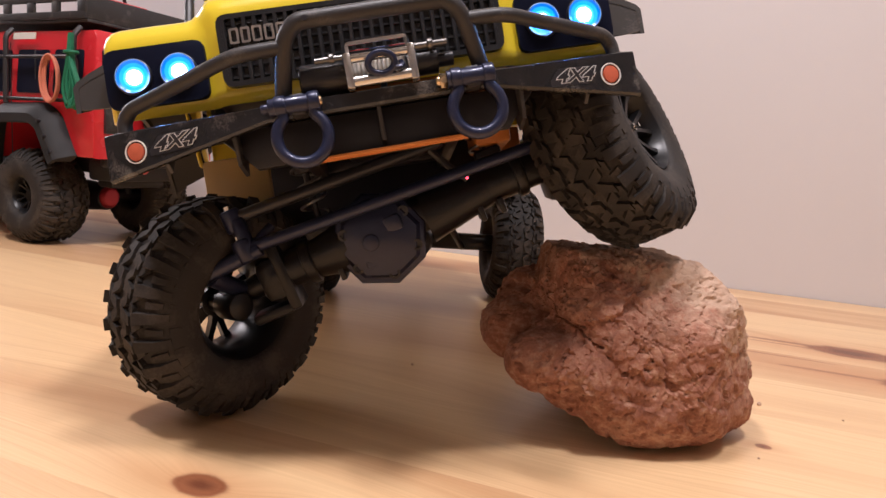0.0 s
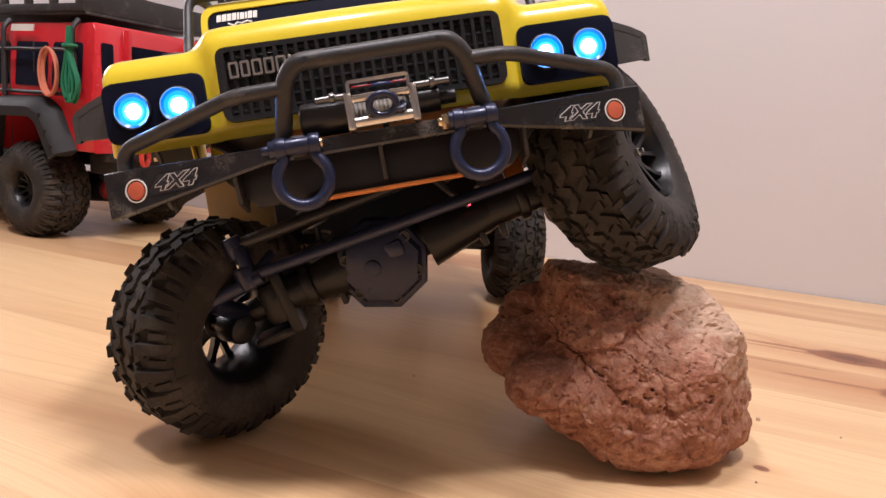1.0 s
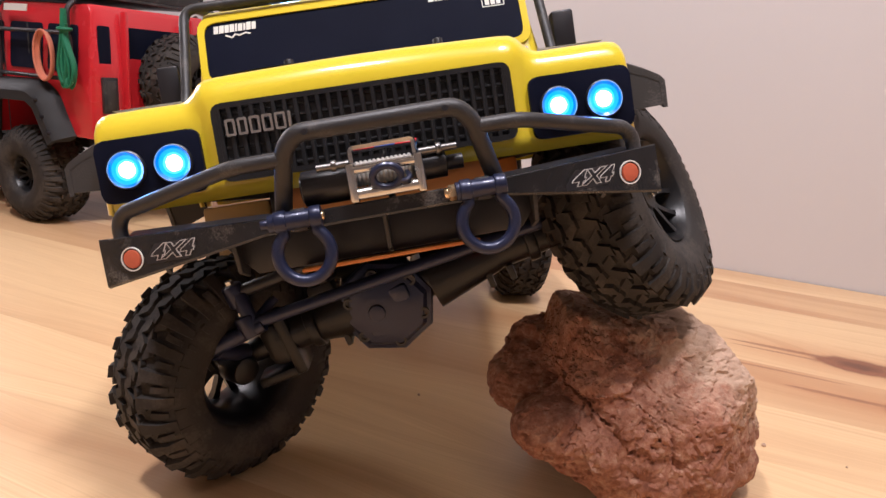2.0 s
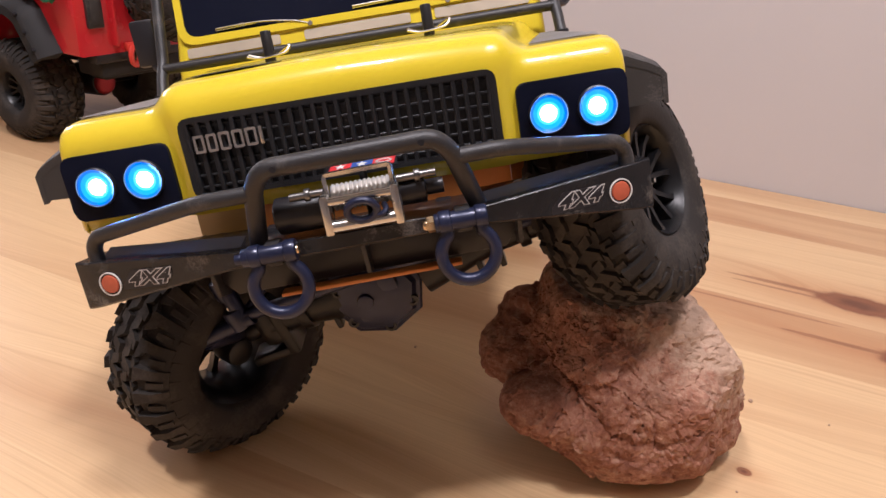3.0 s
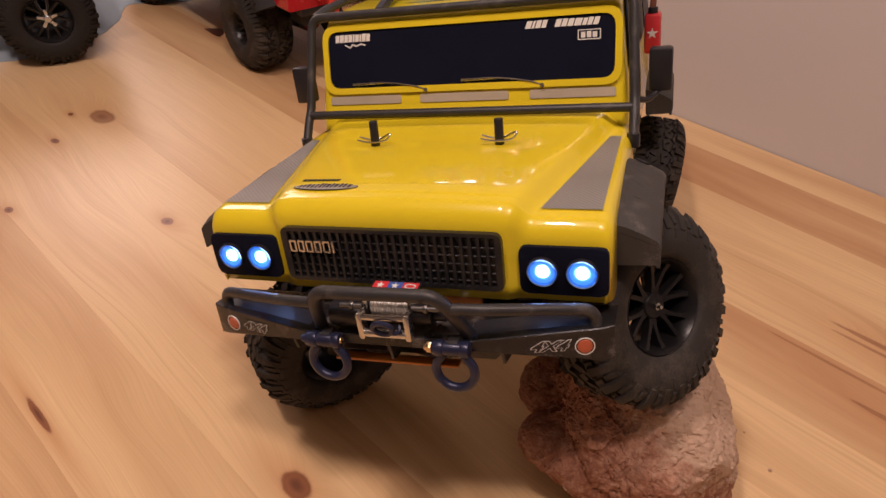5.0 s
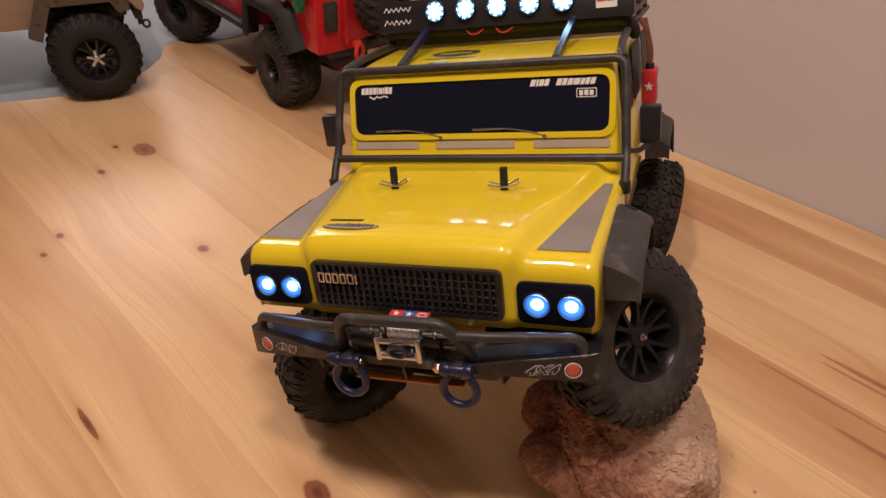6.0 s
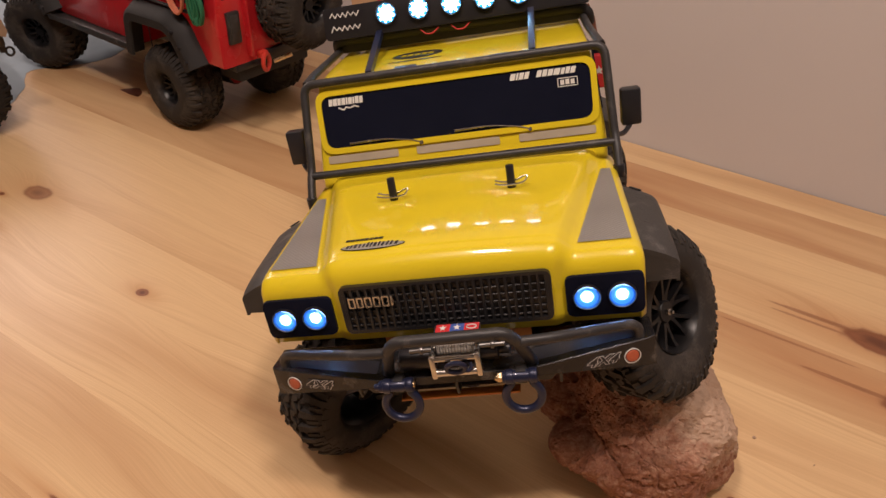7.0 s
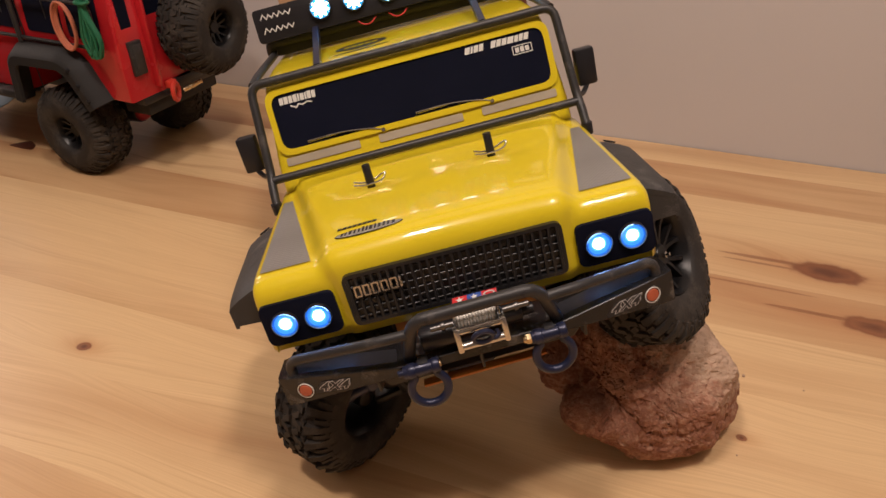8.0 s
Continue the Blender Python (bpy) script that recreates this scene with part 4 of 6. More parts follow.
def flare(s, shift, name_label, drop=0):
    bm = bmesh.new()
    path = rounded([(0, y + shift, z + drop) for y, z in ARCH], 7, 3)
    rows = []
    for p in path:
        top = p.z
        low = top - 14 - max(0.0, min(1.0, (74 + shift - p.y) / 26)) * 9
        rows.append([bm.verts.new((s * x, p.y, top + dz)) for x, dz in ((116.5, 1.0), (123, -0.6), (132, -4.6), (138.0, -8.0), (140.0, -10.5), (140.0, low - top), (137.8, low - top), (137.4, -11.0), (131, -7.6), (116.5, -2.2))])
    for a, b in zip(rows, rows[1:]):
        for k in range(10):
            bm.faces.new((a[k], a[(k + 1) % 10], b[(k + 1) % 10], b[k]))
    bm.faces.new(rows[0]), bm.faces.new(rows[-1][::-1])
    ob = part("wheel_arch_flare", bm, FLARE, truck, name_label, 40)
    bm = bmesh.new()
    y = 38.2 + shift
    slab(bm, rounded([(s * x, y, z + drop) for x, z in ((116.5, 51.5), (123, 50.4), (132, 46.4), (139.8, 41), (139.8, 29.5), (117, 28.5))], 1.5, 2, True), (0, 1.6, 0))
    part("end_panel", bm, FLARE, ob)
    bm = bmesh.new()
    lens_slot(bm, (s * 129, 47 + shift, 49.5 + drop), s, 6.0, 2.3)
    part("slot", bm, MATT, ob)
    for y in (70, 88, 106, 122):
        bm = bmesh.new()
        lens_slot(bm, (s * 126.5, y + shift, between([(64, 56), (118, 59)], y) + drop - 2.2), s, 4.6, 1.25)
        part("slot", bm, MATT, ob)
    return ob


for s in (-1, 1):
    flare(s, 0, "worn dark grey plastic wheel-arch flare")
    flare(s, 316, "worn dark grey plastic wheel-arch flare", -7)

# tube cage round the windscreen
bm = bmesh.new()
tube(bm, rounded([(-119, 150, 63), (-119, 158, 76), (-118.5, 164, 84), (-116, 185.5, 147), (116, 185.5, 147), (118.5, 164, 84), (119, 158, 76), (119, 150, 63)], 9, 5), 3.3, 12)
cage = part("windscreen_cage", bm, PLASTIC, truck, "dark grey tube cage")
bm = bmesh.new()
tube(bm, [(-117.5, 160.5, 80), (117.5, 160.5, 80)], 3.1, 12)
part("cross_bar", bm, PLASTIC, cage)
for s in (-1, 1):
    bm = bmesh.new()
    tube(bm, rounded([(s * 114.5, 187, 146.5), (s * 111.5, 198, 150.5), (s * 109, 230, 153.5), (s * 108, 300, 157), (s * 108, 470, 156)], 10, 4), 3.1, 12)
    part("roof_bar", bm, PLASTIC, cage)
    bm = bmesh.new()
    rod(bm, (s * 119, 150, 66), (s * 119, 150, 57), 4.2, 12, None, 0.5)
    part("foot", bm, BLACK, cage)
    # door mirror on a bent arm
    bm = bmesh.new()
    box(bm, (s * 133.5, 188, 98), (15, 11, 28), 2.0)
    mirror = part("mirror", bm, BLACK, truck, "black door mirror")
    bm = bmesh.new()
    tube(bm, rounded([(s * 118, 166, 84), (s * 126, 176, 80), (s * 133, 187, 84), (s * 133, 188, 92)], 5, 4), 2.0, 10)
    part("arm", bm, BLACK, mirror)

# roof lamp panel with five lit lamps, on two flat struts
TILT_P = Matrix.Translation((0, 271, 180.5)) @ Matrix.Rotation(radians(-12), 4, "X")
bm = bmesh.new()
slab(bm, [TILT_P @ Vector((x, -3, z)) for x, z in round_rect(0, 0, 228, 27, 3)], TILT_P.to_3x3() @ Vector((0, 5, 0)), 0.6)
panel = part("lamp_panel", bm, BLACK, truck, "black roof lamp panel with five lit lamps")
for i in range(5):
    x = -57 + 28.5 * i
    m = TILT_P @ Matrix.Translation((x, -3, 2)) @ Matrix.Rotation(radians(90), 4, "Z")
    bm = bmesh.new()
    lathe(bm, [(0, 9.2), (-3.6, 9.2), (-4.2, 8.6), (-3.4, 8.0), (-1.0, 8.0)], 32)
    bm.transform(m)
    lamp = part("roof_lamp", bm, BLACK, panel)
    bm = bmesh.new()
    lathe(bm, [(-2.6, 8.1), (-3.4, 6.2), (-3.7, 5.6)], 32)
    bm.transform(m)
    part("lens", bm, ROOF_CUP, lamp)
    bm = bmesh.new()
    lathe(bm, [(-3.7, 5.7), (-4.3, 3.0), (-4.5, 0.02)], 24)
    for k in range(9):
        a = 2 * math.pi * k / 9
        rod(bm, (-3.2, 6.5 * math.cos(a), 6.5 * math.sin(a)), (-3.8, 6.5 * math.cos(a), 6.5 * math.sin(a)), 1.1, 8)
    bm.transform(m)
    part("led", bm, ROOF_LED, lamp, "white-blue lit LED lamp")
for s in (-1, 1):
    bm = bmesh.new()
    a, b = Vector((s * 64, 193, 147.6)), Vector((s * 65.5, 266, 168.5))
    tube(bm, [a, b], 3.6, 4)
    part("strut", bm, NAVY, panel, "dark blue metal strut")
# plain strokes for the script on the panel, and a small square sticker
for z, seed in ((6.5, 1), (-4.5, 2)):
    rng = random.Random(seed)
    bm = bmesh.new()
    pts = [(-108 + i * 2.4, z + (2.4 if i % 2 else -2.2) * rng.uniform(0.5, 1)) for i in range(12)]
    strokes(bm, pts, 0.8, 0.25, TILT_P @ Matrix.Translation((0, -3.3, 0)))
    part("script", bm, WHITE, panel, smooth=0)
bm = bmesh.new()
slab(bm, [TILT_P @ Vector((x, -3.15, z)) for x, z in round_rect(92, 1, 17, 14, 1)], TILT_P.to_3x3() @ Vector((0, -0.2, 0)))
patch = part("sticker", bm, WHITE, panel, smooth=0)
for x in (87.9, 96.1):
    bm = bmesh.new()
    slab(bm, [TILT_P @ Vector((px, -3.4, pz)) for px, pz in round_rect(x, 3, 7.2, 8, 0.4)], TILT_P.to_3x3() @ Vector((0, -0.2, 0)))
    part("star_field", bm, STICK_RED if x < 90 else BLACK, patch, smooth=0)
# red wires drooping below the lamps
for x in (-22, 5):
    bm = bmesh.new()
    tube(bm, rounded([(x - 8, 268, 166), (x - 3, 264, 162), (x + 3, 264, 162), (x + 8, 268, 166)], 4, 4), 0.6, 6)
    part("wire", bm, STICK_RED, panel)

# roof decals: an oval with a pale bar across it, and plain bars


def roof_patch(outline, mat, lift, name="decal"):
    bm = bmesh.new()
    slab(bm, [(x, y, roof_z(y) + lift) for x, y in outline], (0, 0, 0.12))
    part(name, bm, mat, truck, smooth=0)


def ellipse(cx, cy, rx, ry, turn=0.0, count=28):
    pts = [(rx * math.cos(2 * math.pi * k / count), ry * math.sin(2 * math.pi * k / count)) for k in range(count)]
    return [(cx + x * math.cos(turn) - y * math.sin(turn), cy + x * math.sin(turn) + y * math.cos(turn)) for x, y in pts]


roof_patch(ellipse(-31, 239, 21.5, 12.5), BLACK, 0.2)
for i in range(5):
    x = -45 + i * 5.8
    roof_patch([(x, 235.5), (x + 4.4, 235.5), (x + 4.8, 242), (x + 0.6, 242)], YELLOW, 0.36)
roof_patch(ellipse(-31, 221, 23, 1.6), BLACK, 0.2)
roof_patch([(-46, 203.5), (-27, 203.5), (-28, 208.5), (-45, 208.5)], BLACK, 0.2)
roof_patch(ellipse(41, 201, 17, 4.0), BLACK, 0.2)

# roof rack
bm = bmesh.new()
tube(bm, rounded([(-108, 278, 166), (108, 278, 166), (108, 468, 166), (-108, 468, 166)], 8, 4, True), 3.0, 10, True)
rack = part("roof_rack", bm, PLASTIC, truck, "dark tube roof rack")
bm = bmesh.new()
tube(bm, rounded([(-108, 280, 186), (108, 280, 186), (108, 466, 186), (-108, 466, 186)], 8, 4, True), 3.0, 10, True)
part("rail", bm, PLASTIC, rack)
for i in range(7):
    bm = bmesh.new()
    tube(bm, [(-106, 290 + i * 28, 165), (106, 290 + i * 28, 165)], 2.0, 8)
    part("cross_bar", bm, PLASTIC, rack)
for x, y in ((-108, 300), (-108, 370), (-108, 440), (108, 300), (108, 370), (108, 440)):
    bm = bmesh.new()
    tube(bm, [(x, y, 156), (x, y, 186)], 2.4, 8)
    part("post", bm, PLASTIC, rack)

# black rail and plate closing the gap under the lamp panel, ends bent down
bm = bmesh.new()
tube(bm, rounded([(-110, 283, 157), (-108, 276, 166), (106, 276, 164), (113, 276, 159), (113.5, 282, 150)], 7, 4), 4.6, 12)
box(bm, (2, 279, 160.5), (214, 4, 13), 1.2)
part("front_rail", bm, MATT, rack, "black rail and plate under the lamp panel")

# red canister on the flank, brown strap above it
bm = bmesh.new()
box(bm, (122.5, 330, 99), (13, 24, 32), 2.5)
can = part("canister", bm, STICK_RED, truck, "small red canister")
bm = bmesh.new()
box(bm, (129.4, 330, 104), (0.6, 9, 7), 0.2)
part("label_patch", bm, WHITE, can, smooth=0)
bm = bmesh.new()
slab(bm, [(122.5 + (4.6 if k % 2 == 0 else 1.9) * math.sin(math.pi * k / 5), 317.8, 100 + (4.6 if k % 2 == 0 else 1.9) * math.cos(math.pi * k / 5)) for k in range(10)], (0, -0.4, 0))
part("star", bm, WHITE, can, smooth=0)
bm = bmesh.new()
rod(bm, (122.5, 326, 114), (122.5, 326, 120), 4, 14, None, 0.6)
part("cap", bm, BLACK, can)
bm = bmesh.new()
tube(bm, rounded([(113, 320, 160), (120, 322, 150), (123, 326, 116), (121, 330, 112), (123, 335, 128), (116, 338, 158)], 10, 4), 2.6, 8, flat=0.4)
part("strap", bm, BROWN_STRAP, truck, "brown strap")

# ------------- bumper, bull bar and winch sit on the chassis, which leans a little against the body
CHASSIS = Matrix.Translation((0.00225, 0.0016, -0.00105)) @ Matrix.Rotation(radians(-1.13), 4, "Y") @ Matrix.Rotation(radians(0.44), 4, "Z")


def bumper_y(x):
    return -14 + max(0, abs(x) - 46) * 0.235


bm = bmesh.new()
rows = []
for x in (-118, -112, -100, -80, -60, -46, -20, 0, 20, 46, 60, 80, 100, 112, 118):
    a = max(0, (abs(x) - 46) / 72)
    end = 1.5 if abs(x) == 118 else 0
    y0, top, low = bumper_y(x), 7.2 + 3.0 * a, 0.5 - 11.0 * a
    rows.append([bm.verts.new(p) for p in ((x, y0 + 0.5 + end, top), (x, y0 + end, top - 0.5), (x, y0 + end * 0.6, low + 1), (x, y0 + 1.2 + end, low), (x, y0 + 4, low), (x, y0 + 4, top - 3.5), (x, 27, 3.0 + a * 2), (x, 30, 4.5 + a * 2), (x, 27, 6.2 + a * 2.0))])
for a, b in zip(rows, rows[1:]):
    for k in range(9):
        bm.faces.new((a[k], a[(k + 1) % 9], b[(k + 1) % 9], b[k]))
bm.faces.new(rows[0]), bm.faces.new(rows[-1][::-1])
bumper = part("bumper", bm, BUMPER, truck, "scuffed dark plastic front bumper", 30)
bumper.matrix_basis = CHASSIS
for x in (-94, -62, 0, 62, 94):
    bm = bmesh.new()
    low = -16 if abs(x) < 90 else -9
    slab(bm, [(x - 0.9, bumper_y(x) + 4.5, 1.0), (x - 0.9, 18, 2), (x - 0.9, 10, low), (x - 0.9, bumper_y(x) + 8, low + 3)], (1.8, 0, 0), 0.3)
    part("rib", bm, PLASTIC, bumper)
bm = bmesh.new()
slab(bm, [(x, 3, z) for x, z in ((-72, 3), (72, 3), (56, -15), (-56, -15))], (0, 5, 0), 0.8)
part("valance", bm, BLACK, bumper)
bm = bmesh.new()
box(bm, (0, -1, -16.3), (74, 7, 1.6), 0.5)
part("skid_strip", bm, ORANGE, bumper, "orange plastic strip under the bumper")
for s in (-1, 1):
    lean = math.atan(0.235)
    m = Matrix.Translation((s * 104, bumper_y(104) - 0.05, 0.3)) @ Matrix.Rotation(s * lean, 4, "Z") @ Matrix.Rotation(radians(-90), 4, "Z")
    bm = bmesh.new()
    lathe(bm, [(0.0, 5.0), (0.5, 5.0), (0.5, 4.5), (0.0, 4.5)], 32)
    bm.transform(m)
    part("reflector_ring", bm, WHITE, bumper, "white ring")
    bm = bmesh.new()
    lathe(bm, [(0.0, 3.9), (0.8, 3.6), (1.0, 2.0), (1.05, 0.02)], 28)
    bm.transform(m)
    part("reflector", bm, REFLECTOR, bumper, "round orange reflector")
    # slanted block lettering, black with a pale outline, on a black sticker
    face = Matrix.Translation((s * 86.5 - 0.5, bumper_y(86.5) - 0.12, 1.1)) @ Matrix.Rotation(s * lean, 4, "Z") @ Matrix.Rotation(radians(90), 4, "X")
    bm = bmesh.new()
    slab(bm, [face @ Vector(p) for p in ((-11.4, -3.9, 0), (7.2, -3.9, 0), (11.6, 0.6, 0), (11.6, 3.9, 0), (-6.4, 3.9, 0), (-11.4, -1.4, 0))], face.to_3x3() @ Vector((0, 0, 0.1)))
    decal = part("sticker", bm, BLACK, bumper, "black sticker with slanted lettering", 0)
    text_part("lettering", "4X4", 8.2, face @ Matrix.Translation((0, 0, 0.18)), DULL_INK, decal, 0.06, 0.42, 1.30, 0.50)
    text_part("lettering", "4X4", 8.2, face @ Matrix.Translation((0, 0, 0.32)), BLACK, decal, 0.06, 0.42, 1.30, 0.16)

# bull bar
bm = bmesh.new()
tube(bm, rounded([(-40, -6, 5), (-33, -19, 31), (-27.5, -21, 37), (34.5, -21, 37), (40, -19, 31), (47.5, -6, 5)], 7, 5), 3.6, 14)
bull = part("bull_bar", bm, PLASTIC, truck, "matt dark grey tube bull bar", 50)
bull.matrix_basis = CHASSIS
for s in (-1, 1):
    bm = bmesh.new()
    tube(bm, rounded([(3.5 + s * 36, -18, 28.5), (2 + s * 56, -17, 28.5), (s * 105, 3.5, 19.5), (s * 109, 5.5, 15), (s * 109, 5.5, 6)], 6, 5), 3.1, 12)
    part("side_bar", bm, PLASTIC, bull)
    bm = bmesh.new()
    rows = []
    for x in (47, 54, 66, 80, 94, 104, 108.5):
        a = max(0, (x - 46) / 72)
        foot = Vector((s * x, bumper_y(x) + 1.8, 6.4 + 3.0 * a))
        crest = foot + Vector((0, 15.0, 2.6))
        rows.append([bm.verts.new(foot.lerp(crest, f) + Vector((0, 1.8 * math.sin(math.pi * f), 0))) for f in (0, 0.3, 0.65, 1)])
    for a, b in zip(rows, rows[1:]):
        for k in range(3):
            bm.faces.new((a[k], b[k], b[k + 1], a[k + 1]))
    bmesh.ops.recalc_face_normals(bm, faces=bm.faces)
    bmesh.ops.solidify(bm, geom=bm.faces, thickness=1.2)
    part("side_plate", bm, BLACK, bull, "black plate behind the bumper's edge", 40)
for x in (-23, 30):
    bm = bmesh.new()
    rod(bm, (x, -24.9, 36.5), (x, -24.4, 36.5), 1.2, 10)
    part("screw", bm, BLACK, bull)

def winch_part(name, bm, mat, parent, label=""):
    """A piece of the winch, which sits a little off the middle."""
    bm.transform(Matrix.Translation((3.0, 0, 0)))
    return part(name, bm, mat, parent, label)


# winch
bm = bmesh.new()
rod(bm, (-33, -6.5, 16.0), (-12, -6.5, 16.0), 7.2, 28, None, 1.0)
rod(bm, (-33.6, -6.5, 16.0), (-33.0, -6.5, 16.0), 5.2, 24)
winch = winch_part("winch", bm, BLACK, truck, "small black winch with a steel fairlead")
winch.matrix_basis = CHASSIS
bm = bmesh.new()
lathe(bm, [(-12, 0.05)] + [(-11.5 + i * 0.45, 4.6 + 0.8 * abs(math.sin(math.pi * i / 4))) for i in range(53)] + [(12.4, 0.05)], 24)
bm.transform(Matrix.Translation((0, -1, 18.5)))
winch_part("drum", bm, ROPE_WIRE, winch, "drum wound with steel rope")
bm = bmesh.new()
lathe(bm, [(12, 0.05), (12, 5.4), (25, 5.4), (25.5, 3.0), (32, 3.0), (32.4, 0.05)], 24)
bm.transform(Matrix.Translation((0, -6, 17)))
winch_part("gear_housing", bm, BLACK, winch)
for a, b in ((-26, -13), (15, 30)):
    bm = bmesh.new()
    rod(bm, (a, -10, 23.0), (b, -10, 23.0), 1.5, 12)
    for f in (0.45,):
        rod(bm, (a + (b - a) * f, -10, 23.0), (a + (b - a) * f + 2.2, -10, 23.0), 2.5, 12, None, 0.3)
    winch_part("tie_rod", bm, DARK_STEEL, winch, "dark steel rod with a collar")
bm = bmesh.new()
for x in (-12.5, 14.0):
    box(bm, (x, -15, 15), (3.6, 6.5, 15.5), 1.2)
fair = winch_part("fairlead", bm, STEEL, winch, "steel roller fairlead")
for z, r in ((20.0, 1.8), (10.5, 2.3)):
    bm = bmesh.new()
    rod(bm, (-11, -16, z), (12.6, -16, z), r, 16)
    winch_part("roller", bm, STEEL, fair)
bm = bmesh.new()
tube(bm, rounded([(-12, -9, 21), (-12, -8.5, 29), (13.5, -8.5, 29), (13.5, -9, 21)], 1.2, 2), 1.1, 4)
winch_part("bracket", bm, STEEL, fair)
bm = bmesh.new()
ringp = [(1 + 5.4 * math.cos(a), -19.5 - 1.2 * math.sin(a), 15.5 + 4.0 * math.sin(a)) for a in [2 * math.pi * k / 24 for k in range(24)]]
tube(bm, ringp, 1.5, 10, True)
tube(bm, rounded([(5, -19, 13.5), (8, -19.5, 12.5), (10, -18, 14), (9, -16, 16)], 2, 3), 1.1, 8)
winch_part("tow_hook", bm, NAVY, winch, "navy tow hook")

# bow shackles on pins
for s in (-1, 1):
    cx, head, tail = (-32.4, -22.6, -47.0) if s < 0 else (40.0, 25.0, 48.5)
    way = math.copysign(1, head - tail)
    bm = bmesh.new()
    pts = []
    for k in range(25):
        a = radians(-52 + 284 * k / 24)
        pts.append((cx - 10.4 * math.cos(a), -17.6, -8.6 - 10.6 * math.sin(a)))
    pts = [(cx - 6.6, -17.2, 4)] + pts + [(cx + 6.6, -17.2, 4)]
    tube(bm, rounded(pts, 2, 2), 2.5, 12)
    shackle = part("shackle", bm, NAVY, bumper, "navy bow shackle")
    bm = bmesh.new()
    rod(bm, (head - way * 4.2, -17.2, 4.9), (tail + way * 3, -17.2, 4.9), 3.7, 18, None, 0.5)
    rod(bm, (tail + way * 3.5, -17.2, 4.9), (tail, -17.2, 4.9), 2.0, 12, None, 0.4)
    for x in (cx - 6.8, cx + 6.8):
        rod(bm, (x - 2.4, -17.2, 4.9), (x + 2.4, -17.2, 4.9), 4.4, 18, None, 0.8)
    part("pin", bm, NAVY, shackle)
    bm = bmesh.new()
    box(bm, (cx + 0.2, -14.6, 4.6), (6.2, 8, 9), 1)
    part("lug", bm, PLASTIC, shackle, "dark plastic lug on the bumper")
    bm = bmesh.new()
    rod(bm, (head - way * 4.2, -17.2, 4.9), (head - way * 1.4, -17.2, 4.9), 3.1, 6, None, 0.3)
    rod(bm, (head - way * 1.4, -17.2, 4.9), (head + way * 0.2, -17.2, 4.9), 2.2, 14, 1.7, 0.2)
    part("bolt", bm, BRASS, shackle, "brass bolt")

# ------------- wheels and running gear (placed in the room, then carried into the truck's frame)
N_RIGHT, N_LEFT = Vector((0.726, -0.465, 0.507)), Vector((0.810, -0.584, 0.051))
C_RIGHT, C_LEFT = Vector((0.0873, 0.3934, 0.1647)), Vector((-0.1200, 0.3693, 0.0606))
C_REAR_R, C_REAR_L = Vector((0.057, 0.728, 0.0600)), Vector((-0.146, 0.694, 0.0600))
pose_right = axis_pose(C_RIGHT, N_RIGHT, 12)
wheel(truck, INV @ pose_right, "front wheel turned, standing on the rock", 0.975, load=(pose_right.to_3x3().transposed() @ Vector((0.1, 0.0, -1)), 4.4, 2.5))
wheel(truck, INV @ axis_pose(C_LEFT, N_LEFT, 40) @ Matrix.Rotation(math.pi, 4, "Z"), "front wheel turned, standing on the table")
wheel(truck, INV @ axis_pose(C_REAR_R, (0.985, 0.165, 0.0), 5))
wheel(truck, INV @ axis_pose(C_REAR_L, (-0.985, -0.165, 0.0), 25))
AX = (C_RIGHT - C_LEFT).normalized()
AY = Vector((0, 0, 1)).cross(AX).normalized()
AZ = AX.cross(AY)
MID = (C_RIGHT + C_LEFT) / 2


def ax(x, y, z):
    """A place in the front axle's frame, in millimetres of the room."""
    return (MID + (AX * x + AY * y + AZ * z) * MM) * 1000


bm = bmesh.new()
rod(bm, ax(-84, 0, 3), ax(84, 0, 3), 10.5, 20)
axle = part("front_axle", bm, RIM_BLACK, truck, "dark plastic front axle", inverse=INV)
for s in (-1, 1):
    bm = bmesh.new()
    box(bm, ax(s * 84, 0, 2), (18, 20, 26), 6, Matrix((AX, AY, AZ)).transposed().to_4x4())
    part("knuckle", bm, RIM_BLACK, axle, inverse=INV)
    bm = bmesh.new()
    rod(bm, ax(s * 18 - 12, 0, 2), ax(s * 52 - 8, 0, 3), 17, 20, 11)
    part("axle_shoulder", bm, RIM_BLACK, axle, inverse=INV)
    bm = bmesh.new()
    rod(bm, ax(s * 60, 0, 3), ax(s * 66, 0, 3), 13, 20, None, 1)
    part("collar", bm, RIM_BLACK, axle, inverse=INV)
    # yoke that holds the knuckle, with a stub axle and web plates
    bm = bmesh.new()
    turn = Matrix((AX, AY, AZ)).transposed().to_4x4()
    box(bm, ax(s * 92, 0, 20), (24, 18, 6), 2, turn)
    box(bm, ax(s * 92, 0, -16), (24, 18, 6), 2, turn)
    box(bm, ax(s * 78, 0, 2), (7, 22, 40), 2, turn)
    rod(bm, ax(s * 86, 0, 2), ax(s * 104, 0, 1), 7.5, 16, 6, 0.6)
    part("yoke", bm, RIM_BLACK, axle, inverse=INV)
    bm = bmesh.new()
    for x in (36, 48):
        box(bm, ax(s * x, -2, -9), (3.5, 15, 9), 1, turn)
    box(bm, ax(s * 52, 3, 16), (15, 12, 14), 2, turn)
    part("web", bm, RIM_BLACK, axle, inverse=INV)
bm = bmesh.new()
r = Matrix((AX, AY, AZ)).transposed().to_4x4()
